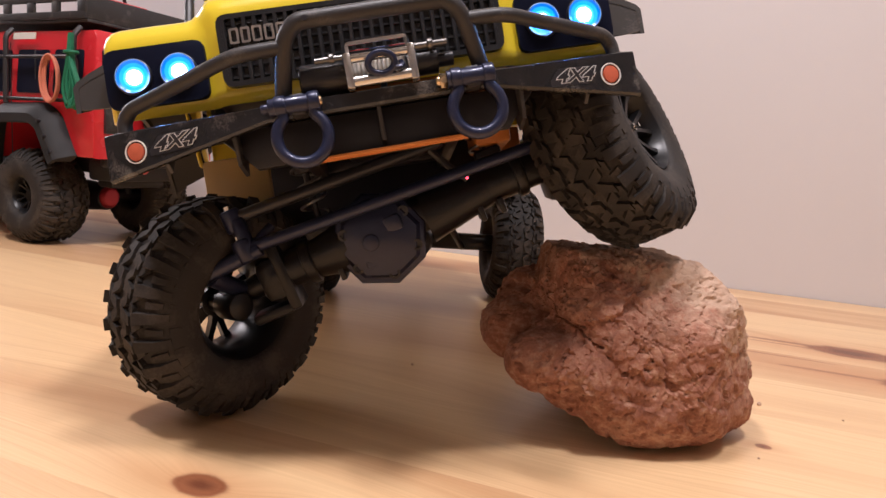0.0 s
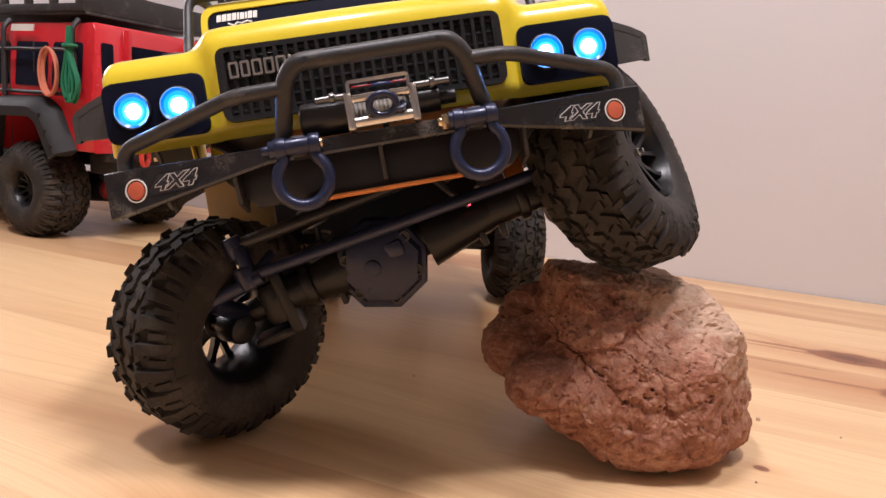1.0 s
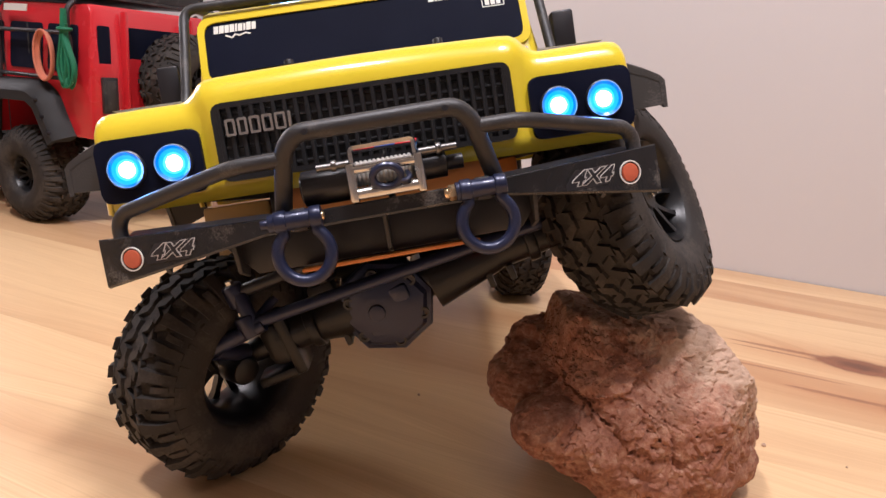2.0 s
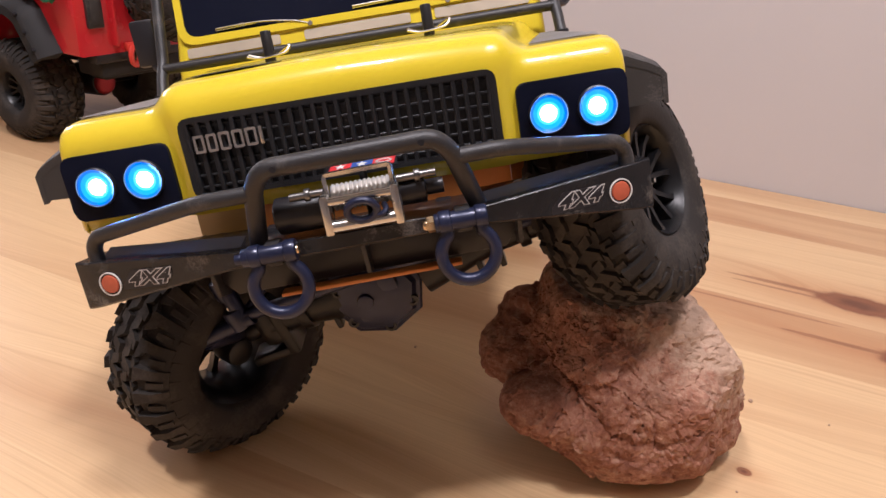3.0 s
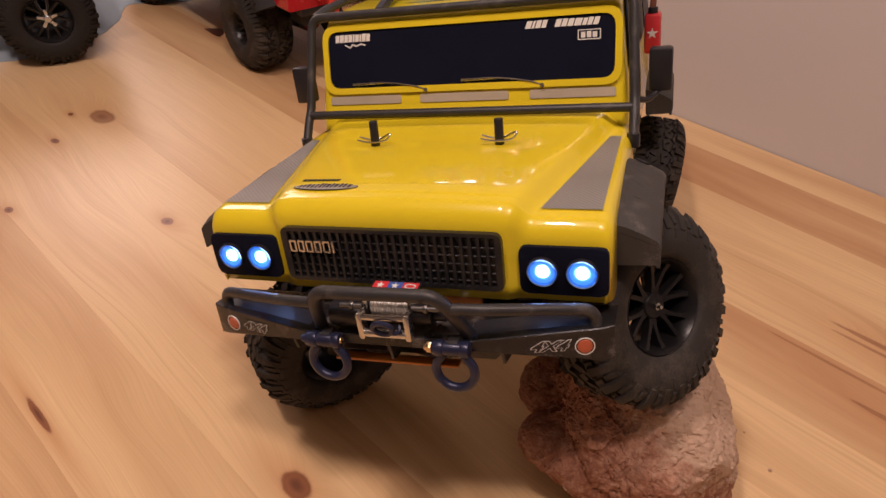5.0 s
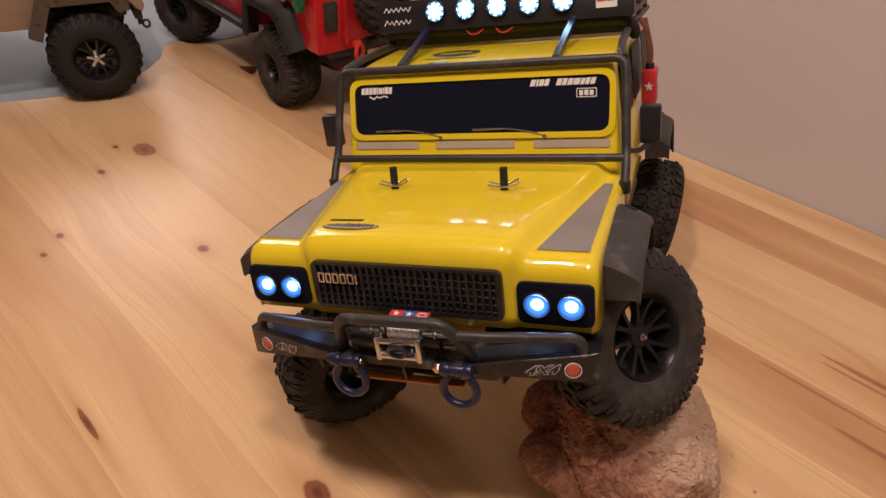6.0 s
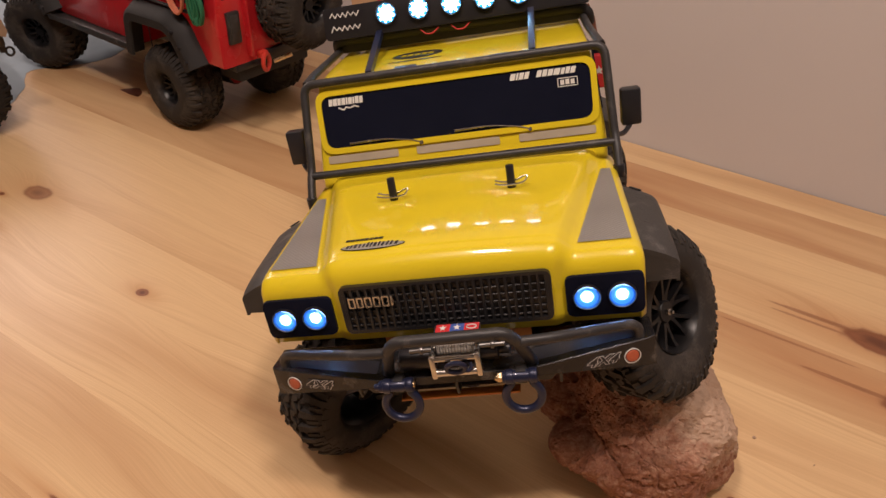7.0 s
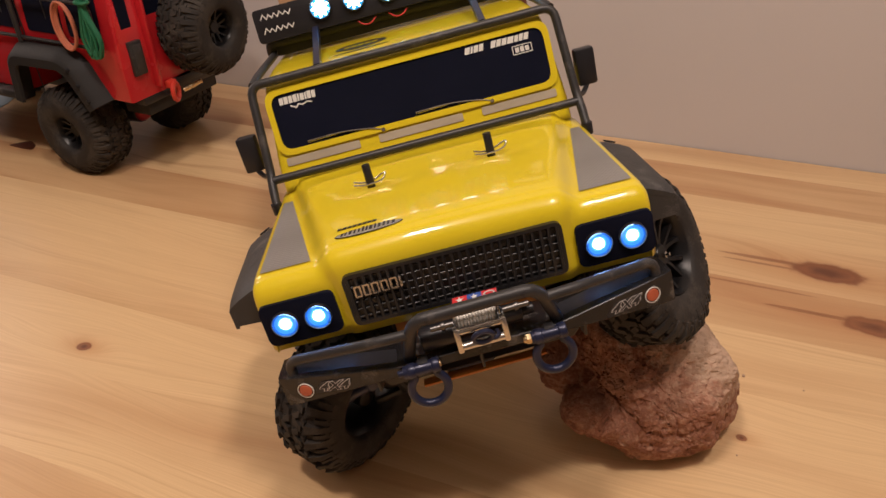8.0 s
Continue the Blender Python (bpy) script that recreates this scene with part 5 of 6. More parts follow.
m = Matrix.Translation(ax(-21, 0, 0)) @ r @ Matrix.Rotation(radians(-90), 4, "Z") @ Matrix.Diagonal((1, 1.2, 1.2, 1))
lathe(bm, [(-22, 13), (-12, 18), (0, 22), (9, 22.4), (11, 21.4), (12, 19.4), (14.5, 17.5), (17.5, 11), (18.4, 5), (18.6, 0.05)], 8)
bm.transform(m)
diff = part("diff_cover", bm, NAVY, axle, "navy differential cover", 25, INV)
bm = bmesh.new()
box(bm, (14, 8, 5), (9, 9, 8), 2.2)
rod(bm, (15, -4, 1), (20.4, -4, 1), 3.8, 14, None, 0.6)
box(bm, (13.5, -2, -8), (8, 17, 5.5), 2)
box(bm, (12, -9, 6), (7, 7, 13), 2)
bm.transform(m)
part("boss", bm, NAVY, diff, inverse=INV)
for k in range(6):
    a = 2 * math.pi * (k + 0.5) / 6
    y, z = 16.6 * math.cos(a), 16.6 * math.sin(a)
    bm = bmesh.new()
    lathe(bm, [(10.5, 2.6), (15.0, 2.6), (15.0, 1.5), (13.8, 1.5), (13.8, 0.05)], 12)
    bm.transform(m @ Matrix.Translation((0, y, z)))
    part("screw", bm, BLACK, diff, inverse=INV)
for a, b, rad, mat in (((-86, -29, 24), (88, -27, 15), 3.3, NAVY), ((-88, -25, 41), (34, -16, 36), 3.4, BLACK), ((-78, -29, 22), (-112, -29, 19), 4.2, NAVY), ((-108, -28, 18), (-104, -4, 4), 5.0, NAVY), ((86, -27, 14), (82, -6, 2), 4.5, NAVY), ((-84, -26, 40), (-84, -29, 22), 4.2, NAVY), ((-70, -20, 30), (-86, -29, 22), 2.6, NAVY)):
    bm = bmesh.new()
    rod(bm, ax(*a), ax(*b), rad, 14, None, 0.6)
    part("steering_rod", bm, mat, axle, inverse=INV)
for x in (-48, 46):
    for z in (2,):
        bm = bmesh.new()
        rod(bm, ax(x, 4, -6), (TRUCK @ Vector((x * 0.75 * MM, 0.190, -0.012))) * 1000, 3.4, 12)
        part("link", bm, BLACK, axle, inverse=INV)
# hub carriers behind the front rims
for c, n, side in ((C_LEFT, N_LEFT, 1), (C_RIGHT, N_RIGHT, -1)):
    n = n.normalized()
    bm = bmesh.new()
    rod(bm, c * 1000 + n * side * 1, c * 1000 + n * side * 17, 9, 24, 8, 2)
    part("hub_carrier", bm, RIM_BLACK, axle, inverse=INV)
# ball joints on the rods
for p in ((-86, -29, 24), (88, -27, 15), (-86, -25, 40)):
    bm = bmesh.new()
    rod(bm, ax(p[0], p[1], p[2] - 6), ax(p[0], p[1], p[2] + 6), 5.2, 14, None, 1.4)
    part("ball_joint", bm, NAVY, axle, inverse=INV)
    bm = bmesh.new()
    rod(bm, ax(p[0], p[1], p[2] + 6), ax(p[0], p[1], p[2] + 8), 2.2, 6)
    part("screw", bm, STEEL, axle, inverse=INV)
# orange cross plate behind the winch
bm = bmesh.new()
box(bm, (3, 21, 10), (92, 2, 13), 0.6)
part("cross_plate", bm, ORANGE, truck, "orange plastic plate behind the winch")
# coil-over dampers
for x in (-52, 50):
    lo, hi = ax(x, 6, 8), (TRUCK @ Vector((x * 0.95 * MM, 0.082, 0.042))) * 1000
    bm = bmesh.new()
    rod(bm, lo, lo.lerp(hi, 0.5), 2.0, 12)
    rod(bm, lo.lerp(hi, 0.45), hi, 6.0, 16, None, 0.6)
    damper = part("damper", bm, BLACK, truck, inverse=INV)
    bm = bmesh.new()
    d = (hi - lo).normalized()
    s1 = d.orthogonal().normalized()
    s2 = d.cross(s1)
    turns = 7
    tube(bm, [lo.lerp(hi, 0.08 + 0.8 * k / 140) + (s1 * math.cos(2 * math.pi * turns * k / 140) + s2 * math.sin(2 * math.pi * turns * k / 140)) * 7.6 for k in range(141)], 0.9, 6)
    part("spring", bm, DARK_STEEL, damper, inverse=INV)
# added black fillers, tray, block and sides, that close light gaps underneath
bm = bmesh.new()
box(bm, (0, 102, 24), (150, 150, 3), 1)
box(bm, (0, 62, 16), (80, 60, 18), 3)
part("filler_tray", bm, BLACK, truck)
bm = bmesh.new()
box(bm, (0, 176, 4), (56, 80, 36), 6)
part("filler_block", bm, BLACK, truck)
for s in (-1, 1):
    bm = bmesh.new()
    slab(bm, [(s * 74, 30, 16), (s * 74, 160, 16), (s * 74, 160, 58), (s * 74, 30, 54)], (s * 2, 0, 0))
    part("filler_side", bm, BLACK, truck)
# frame rails, cross members, battery tray, servo, drive shaft, rear axle
for x in (-36, 36):
    bm = bmesh.new()
    box(bm, (x, 250, -2), (7, 470, 17), 1)
    part("frame_rail", bm, BLACK, truck)
for y in (28, 110, 230, 380):
    bm = bmesh.new()
    box(bm, (0, y, -2), (66, 14, 12), 1)
    part("cross_member", bm, BLACK, truck)
bm = bmesh.new()
box(bm, (4, 62, 6), (42, 22, 30), 1.5)
servo = part("servo", bm, BLACK, truck)
bm = bmesh.new()
box(bm, (-91, 150, -2), (40, 40, 34), 2)
part("battery_box", bm, AMBER, truck, "amber plastic box inside the chassis")
bm = bmesh.new()
box(bm, (62, 96, 4), (20, 40, 26), 2)
part("side_box", bm, ORANGE, truck, "orange-brown plastic box inside the chassis")
bm = bmesh.new()
box(bm, (78, 119, -9), (12, 14, 28), 1.5)
part("damper_mount", bm, ORANGE, truck, "orange-brown plastic damper mount")
# added dark sheet that keeps the space behind the front axle black
bm = bmesh.new()
slab(bm, [(x, 129, z) for x, z in ((-70, 20), (66, 20), (68, -18), (20, -30), (-34, -40), (-70, -30))], (0, 3, 0), 0.6)
part("filler_sheet", bm, BLACK, truck)
bm = bmesh.new()
tube(bm, rounded([(20, 62, -4), (32, 64, -18), (42.9, 67, -27.7)], 5, 3), 2.0, 8)
part("bracket", bm, BLACK, servo)
bm = bmesh.new()
rod(bm, (43.0, 66, -27.2), (42.7, 63.5, -27.5), 0.8, 12, None, 0.3)
part("indicator_led", bm, RED_LED, servo, "small red lit LED")
bm = bmesh.new()
a, b = C_REAR_L * 1000, C_REAR_R * 1000
rod(bm, a, b, 9, 18)
c = (a + b) / 2
rear = part("rear_axle", bm, BLACK, truck, "dark plastic rear axle", inverse=INV)
bm = bmesh.new()
rod(bm, c + Vector((-3, -22, 0)), c + Vector((3, 22, 0)), 22, 16, 18, 2)
part("diff_housing", bm, BLACK, rear, inverse=INV)
bm = bmesh.new()
rod(bm, c + Vector((0, -20, 0)), ax(-6, 20, 0), 4.5, 12)
part("drive_shaft", bm, BLACK, rear, inverse=INV)
for x in (-50, 50):
    bm = bmesh.new()
    rod(bm, c + Vector((x * 1.0, -6, -4)), (TRUCK @ Vector((x * 0.7 * MM, 0.270, -0.012))) * 1000, 3.4, 12)
    part("link", bm, BLACK, truck, inverse=INV)
for s in (-1, 1):
    bm = bmesh.new()
    tube(bm, rounded([(s * 40, 190, 2), (s * 104, 186, 4), (s * 108, 200, 4), (s * 108, 340, 4), (s * 104, 350, 4), (s * 40, 346, 2)], 8, 4), 3.5, 10)
    part("rock_slider", bm, PLASTIC, truck)

# ---------------------------------------------------------------- crate carried on the roof rack
bm = bmesh.new()
box(bm, (0, 0, 27), (72, 62, 54), 1.5)
crate = part("crate", bm, CARD)
crate.matrix_basis = TRUCK @ Matrix.Translation((-0.058, 0.330, 0.168))
tagged(crate, "small tan crate strapped on the yellow truck's roof rack", "crate")
for x in (-10, 22):
    bm = bmesh.new()
    box(bm, (x, -31.2, 27), (3, 0.8, 54), 0.2)
    part("band", bm, STICK_RED, crate, "red band")

# ---------------------------------------------------------------- rock
def rock():
    """A broken, rounded block with two lobes and a knob, undercut on one side."""
    bm = bmesh.new()
    bmesh.ops.create_icosphere(bm, subdivisions=7, radius=1.0)
    planes = [(Vector(c).normalized(), reach) for c, reach in (
        # outward direction of a broken face, distance from the middle
        ((0.05, 0.05, 1), 51.5), ((0, -0.75, 0.65), 53), ((0.05, -1, 0.05), 61), ((0.1, -0.8, -0.6), 69),
        ((1, 0.15, 0.1), 77), ((0.75, 0.05, 0.65), 63), ((0.75, -0.65, 0.05), 71), ((-1, 0, 0.25), 51),
        ((-0.53, 0, -0.85), 42), ((0.6, 0, -0.8), 68), ((0, 1, 0), 55), ((0, 0.7, 0.7), 60),
        ((-0.7, 0.7, 0), 56), ((0.7, 0.7, 0), 76), ((-0.65, -0.7, 0.3), 54), ((0, 0, -1), 51), ((-0.35, -0.85, -0.4), 65))]
    lobes = [(Vector(c), Vector(r)) for c, r in (
        # middle, half sizes
        ((-50, 10, 0), (28, 27, 22)),
        ((-44, 20, 14), (22, 24, 20)),
        ((-34, -33, -7), (33, 24, 19)),
        ((-16, -38, -14), (32, 20, 22)),
        ((55, -12, -31), (28, 27, 20)))]
    cracks = [(Vector(c).normalized(), Vector(c).cross(Vector(m)).normalized(), wide, deep) for c, m, wide, deep in (
        # where, which way it runs, how wide, how deep
        ((-0.55, -0.80, 0.24), (0.8, -0.3, -0.42), 0.014, 3.6), ((-0.57, -0.80, 0.02), (0.08, 0, 1), 0.012, 3.0),
        ((-0.02, -0.9, 0.26), (1, 0, -0.45), 0.009, 1.8), ((0.45, -0.85, -0.2), (0.5, 0, -1), 0.008, 2.0))]
    cleft = [(Vector(a), Vector(b), wide, deep) for a, b, wide, deep in (
        # from, to, half width, depth
        ((-62, 8, 34), (-54, -22, 21), 14, 21), ((-54, -22, 21), (-43, -44, 16), 11, 20), ((-43, -44, 16), (-31, -56, 13), 5, 7))]
    for v in bm.verts:
        d = v.co.normalized()
        k = sum(max(0.0, d.dot(c) / reach) ** 26 for c, reach in planes) ** (-1 / 26)
        for c, r in lobes:
            e, o = Vector((d.x / r.x, d.y / r.y, d.z / r.z)), Vector((-c.x / r.x, -c.y / r.y, -c.z / r.z))
            aa, hb = e.length_squared, e.dot(o)
            disc = hb * hb - aa * (o.length_squared - 1)
            if disc > 0:
                far = (-hb + math.sqrt(disc)) / aa
                gap = far - k
                k = far if gap > 1.5 else (k if gap < -1.5 else k + (gap + 1.5) ** 2 / 6)
        q = d * k
        q += d * noise.fractal(q * 0.024 + Vector((3.1, 0, 0)), 0.9, 2.1, 4) * 2.4
        # a deep cleft between the lobes
        for a, b, wide, deep in cleft:
            f = max(0.0, min(1.0, (q - a).dot(b - a) / (b - a).length_squared))
            away = (q - a.lerp(b, f)).length + 2.0 * noise.noise(q * 0.11)
            fall = max(0.0, 1 - away / wide)
            q -= d * deep * fall * fall * (3 - 2 * fall)
        # broken facets at three sizes, each a tilted plane
        for size, tilt, shift in ((0.036, 0.26, 3.0), (0.085, 0.36, 11.0), (0.20, 0.38, 23.0), (0.40, 0.42, 31.0)):
            w = q * size + noise.noise_vector(q * size * 1.7) * 0.32 + Vector((shift, shift * 0.7, shift * 1.3))
            near, seeds = noise.voronoi(w)
            lean = noise.noise_vector(seeds[0] * 5.7)
            lean -= d * lean.dot(d)
            q += d * max(-0.6, min(0.6, (w - seeds[0]).dot(lean))) * tilt * 2.2 / size * 0.42
            q -= d * max(0.0, 0.07 - (near[1] - near[0])) * 0.30 / size
        q += d * noise.fractal(q * 0.16, 0.9, 2.2, 3) * 0.55
        # crumbled holes
        q -= d * max(0.0, noise.noise(q * 0.22 + Vector((9, 4, 2))) - 0.42) * 9.0
        q -= d * max(0.0, noise.noise(q * 0.46 + Vector((2, 1, 7))) - 0.46) * 6.0
        for c, m, wide, deep in cracks:
            if d.dot(c) > 0.93:
                gap = abs(d.dot(m) + 0.03 * noise.noise(q * 0.12) + 0.012 * noise.noise(q * 0.4)) / wide
                q -= d * max(0, 1 - gap) * deep * min(1, (d.dot(c) - 0.93) * 30)
        q.z = max(q.z, -51 + 1.2 * noise.noise(q * 0.05))
        v.co = q
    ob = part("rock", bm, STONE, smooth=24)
    ob.matrix_basis = Matrix.Translation((0.102, 0.402, 0.0515)) @ Matrix.Rotation(radians(4), 4, "Z")
    return tagged(ob, "rough red-brown pitted rock, paler towards its top right, on the table", "rock")


rock()


# ---------------------------------------------------------------- the other two trucks
def frame_at(origin, forward):
    """A truck's frame on the table: x across to its left flank, y to its tail."""
    f = Vector((*forward, 0)).normalized()
    y = -f
    x = y.cross(Vector((0, 0, 1)))
    m = Matrix((x, y, Vector((0, 0, 1)))).transposed().to_4x4()
    return Matrix.Translation((*origin, 0)) @ m


RED_M = frame_at((-0.522, 0.933), (-0.92, 0.39))
red = tagged(new("toy_truck"), "red toy off-road wagon with a spare wheel on its tail", "toy truck")
red.matrix_basis = RED_M


def shell(bm, side, half, lean, inset=3.0):
    """A closed body from a side outline (y, z), half wide, leaning in above mid height, with rounded flanks."""
    cy = sum(p[0] for p in side) / len(side)
    cz = sum(p[1] for p in side) / len(side)
    cols = []
    for f, cut in ((-1, inset), (-0.985, inset * 0.3), (-0.95, 0), (0, 0), (0.95, 0), (0.985, inset * 0.3), (1, inset)):
        col = []
        for y, z in side:
            k = half - max(0, z - cz) * lean
            dy, dz = cy - y, cz - z
            col.append(bm.verts.new((f * k, y + math.copysign(min(cut, abs(dy)), dy), z + math.copysign(min(cut, abs(dz)), dz))))
        cols.append(col)
    n = len(side)
    for a, b in zip(cols, cols[1:]):
        for k in range(n):
            bm.faces.new((a[k], a[(k + 1) % n], b[(k + 1) % n], b[k]))
    bm.faces.new(cols[0]), bm.faces.new(cols[-1][::-1])


bm = bmesh.new()
shell(bm, [(120, 116), (122, 172), (117, 262), (111, 270), (-190, 272), (-200, 266), (-232, 206), (-238, 200), (-400, 190), (-412, 182), (-414, 126),
           (-408, 120), (-402, 120), (-394, 162), (-330, 164), (-314, 118), (-300, 108), (-66, 108), (-54, 160), (44, 162), (60, 116)], 96, 0.09, 4)
part("body", bm, RED, red, "glossy red body shell", 40)


def red_side(s):
    """Windows, trim, flares and the tube rack along one flank."""
    def at_x(z):
        return 96 - max(0, z - 171.4) * 0.09

    for y0, y1 in ((-190, -122), (-112, -42), (-28, 34), (44, 98)):
        bm = bmesh.new()
        out = [(s * (at_x(192) - 0.2), y0, 192), (s * (at_x(192) - 0.2), y1, 192), (s * (at_x(246) - 0.2), y1, 246), (s * (at_x(246) - 0.2), y0 + (18 if y0 < -150 else 0), 246)]
        slab(bm, rounded(out, 5, 4, True), (s * 0.9, 0, 0))
        win = part("side_window", bm, GLOSS, red)
        bm = bmesh.new()
        ym = (y0 + y1) / 2 + 6
        box(bm, (s * (at_x(219) + 1.0), ym, 219), (1.2, 2.2, 52), 0.3)
        part("divider", bm, PLASTIC, win)
    for y in (-37, -117):
        bm = bmesh.new()
        box(bm, (s * 95.6, y, 180), (0.8, 1.4, 150), 0.2, seg=1)
        part("door_gap", bm, BLACK, red)
    bm = bmesh.new()
    box(bm, (s * 96.5, -126, 182), (1.8, 12, 3), 0.6)
    part("door_handle", bm, STEEL, red)
    for shift in (-360, 0):
        bm = bmesh.new()
        path = rounded([(0, -68 + shift, 102), (0, -58 + shift, 154), (0, -46 + shift, 166), (0, 34 + shift, 168), (0, 54 + shift, 158), (0, 80 + shift, 112)], 8, 3)
        rows = []
        for i, p in enumerate(path):
            a, b = path[max(0, i - 1)], path[min(len(path) - 1, i + 1)]
            d = (b - a).normalized()
            up = Vector((0, -d.z, d.y))
            rows.append([bm.verts.new((s * x, p.y + up.y * h, p.z + up.z * h)) for x, h in ((94, 13), (100, 12), (116, 3), (119, -2), (119, -13), (115, -14), (113, -5), (93, -5))])
        for a, b in zip(rows, rows[1:]):
            for k in range(8):
                bm.faces.new((a[k], a[(k + 1) % 8], b[(k + 1) % 8], b[k]))
        bm.faces.new(rows[0]), bm.faces.new(rows[-1][::-1])
        fl = part("wheel_arch_flare", bm, MATT, red, "dark plastic wheel-arch flare", 30)
        for t in (0.0, 0.4, 0.8):
            bm = bmesh.new()
            rod(bm, (s * 117, 52 + shift + t * 26, 157 - t * 46), (s * 121, 52 + shift + t * 26, 157 - t * 46), 3.0, 10, 2.4)
            part("bolt", bm, BLACK, fl)
    bm = bmesh.new()
    tube(bm, rounded([(s * 99, -150, 236), (s * 101, 92, 236), (s * 101, 98, 232), (s * 101, 98, 188), (s * 101, 92, 184), (s * 99, -150, 184)], 4, 3), 2.4, 8)
    rackbar = part("side_rack", bm, PLASTIC, red, "black tube side rack")
    for y in (-40, -150, 92):
        bm = bmesh.new()
        tube(bm, rounded([(s * 90, y, 272), (s * 99, y, 262), (s * 101, y, 178)], 5, 3), 3.4, 8)
        part("upright", bm, PLASTIC, rackbar)
    bm = bmesh.new()
    box(bm, (s * 98, -186, 102), (20, 236, 12), 3)
    part("side_sill", bm, PLASTIC, red)


red_side(1), red_side(-1)
# tail: corner windows, lamps, door edge, spare wheel, bumper, hook
for s in (-1, 1):
    bm = bmesh.new()
    slab(bm, [(s * x, 119.0, z) for x, z in round_rect(74, 222, 16, 50, 3)], (0, 1.2, 0))
    part("rear_window", bm, GLOSS, red)
    bm = bmesh.new()
    box(bm, (s * 72, 123, 168), (20, 6, 42), 1.4)
    tail = part("tail_lamp", bm, PLASTIC, red, "dark framed tail lamp")
    bm = bmesh.new()
    box(bm, (s * 72, 126, 168), (13, 2, 34), 0.6)
    part("lens", bm, FLARE, tail)
    bm = bmesh.new()
    box(bm, (s * 50, 125, 195), (5, 10, 140), 1.5)
    part("door_edge", bm, RED, red)
bm = bmesh.new()
slab(bm, [(x, 118.6, z) for x, z in round_rect(0, 222, 90, 52, 5)], (0, 1.2, 0))
part("rear_window", bm, GLOSS, red)
wheel(red, Matrix.Translation((-0.024, 0.150, 0.186)) @ Matrix.Rotation(radians(90), 4, "Z"), "spare wheel on the tail", 1.02, "spare_wheel", False, kit=BALLOON)
bm = bmesh.new()
box(bm, (0, 112, 112), (150, 16, 14), 3)
box(bm, (0, 118, 120), (60, 14, 12), 2)
rbump = part("rear_bumper", bm, BLACK, red)
bm = bmesh.new()
tube(bm, [(30 + 9 * math.cos(2 * math.pi * k / 20), 130 + 4 * math.cos(2 * math.pi * k / 20), 112 + 11 * math.sin(2 * math.pi * k / 20)) for k in range(20)], 3.2, 8, True)
box(bm, (30, 124, 122), (14, 10, 10), 2)
part("shackle", bm, material("orange_red_metal", (0.62, 0.05, 0.03), 0.35, vary=0.1, bump=0.05), rbump, "orange-red shackle")
bm = bmesh.new()
rod(bm, (14, 128, 108), (-4, 146, 118), 3, 12)
part("tow_pin", bm, BRASS, rbump, "brass tow pin")
bm = bmesh.new()
tube(bm, [(-70, 140 + 9 * math.cos(2 * math.pi * k / 20), 148 + 12 * math.sin(2 * math.pi * k / 20)) for k in range(20)], 6, 10, True)
box(bm, (-70, 122, 148), (12, 18, 16), 3)
part("tow_eye", bm, RED, rbump, "dark red tow eye")
# axles and underside
bm = bmesh.new()
rod(bm, (-70, 0, 58), (70, 0, 58), 9, 16)
rod(bm, (0, -24, 58), (0, 24, 58), 22, 16, 18, 3)
part("rear_axle", bm, BLACK, red)
bm = bmesh.new()
rod(bm, (0, 24, 58), (0, 30, 58), 17, 16, 12, 2)
part("diff_cover", bm, material("red_anodised_metal", (0.35, 0.02, 0.03), 0.4, metal=0.4, vary=0.1, bump=0.05), red, "red differential cover")
bm = bmesh.new()
rod(bm, (-70, -360, 58), (70, -360, 58), 9, 16)
rod(bm, (0, -384, 58), (0, -336, 58), 22, 16, 18, 3)
part("front_axle", bm, BLACK, red)
bm = bmesh.new()
box(bm, (0, -160, 104), (90, 470, 20), 3)
part("chassis", bm, BLACK, red)
bm = bmesh.new()
box(bm, (0, 92, 100), (132, 44, 26), 4)
box(bm, (0, 70, 84), (84, 30, 16), 4)
part("tail_frame", bm, MATT, red, "black frame under the tail")
for x in (-45, 45):
    bm = bmesh.new()
    rod(bm, (x, 6, 60), (x * 0.85, -10, 140), 6, 12)
    part("damper", bm, BLACK, red)
for y, sp in ((0, 8), (-360, 33)):
    for s in (-1, 1):
        # the front pair is steered
        wheel(red, axis_pose((s * (0.090 if y else 0.082), (y + (2 if s > 0 or not y else 6)) * MM, 0.0636 if y else 0.0612), (s, 0.46 * s if y else 0, 0), sp), "", 1.04 if y else 1.02, "wheel", False, kit=BALLOON)
# front of the wagon
bm = bmesh.new()
box(bm, (0, -424, 112), (190, 22, 26), 4)
part("front_bumper", bm, PLASTIC, red)
# roof rack tray with long slots
bm = bmesh.new()
box(bm, (0, -46, 280), (180, 300, 4), 1)
tray = part("roof_rack", bm, PLASTIC, red, "dark roof rack tray with long slots")
for s in (-1, 1):
    for z in (286, 306):
        bm = bmesh.new()
        box(bm, (s * 92, -46, z), (4, 300, 9), 1)
        part("side_rail", bm, PLASTIC, tray)
    for i in range(7):
        bm = bmesh.new()
        box(bm, (s * 92, -190 + i * 48, 296), (4, 14, 14), 1)
        part("web", bm, PLASTIC, tray)
for y in (-194, 102):
    bm = bmesh.new()
    box(bm, (0, y, 296), (184, 4, 28), 1)
    part("end_rail", bm, PLASTIC, tray)
bm = bmesh.new()
slab(bm, [(95.4 - 0.6, y, z) for y, z in ((-30, 258), (14, 258), (16, 266), (-28, 266))], (1.2, 0, 0))
part("sticker", bm, WHITE, red, smooth=0)


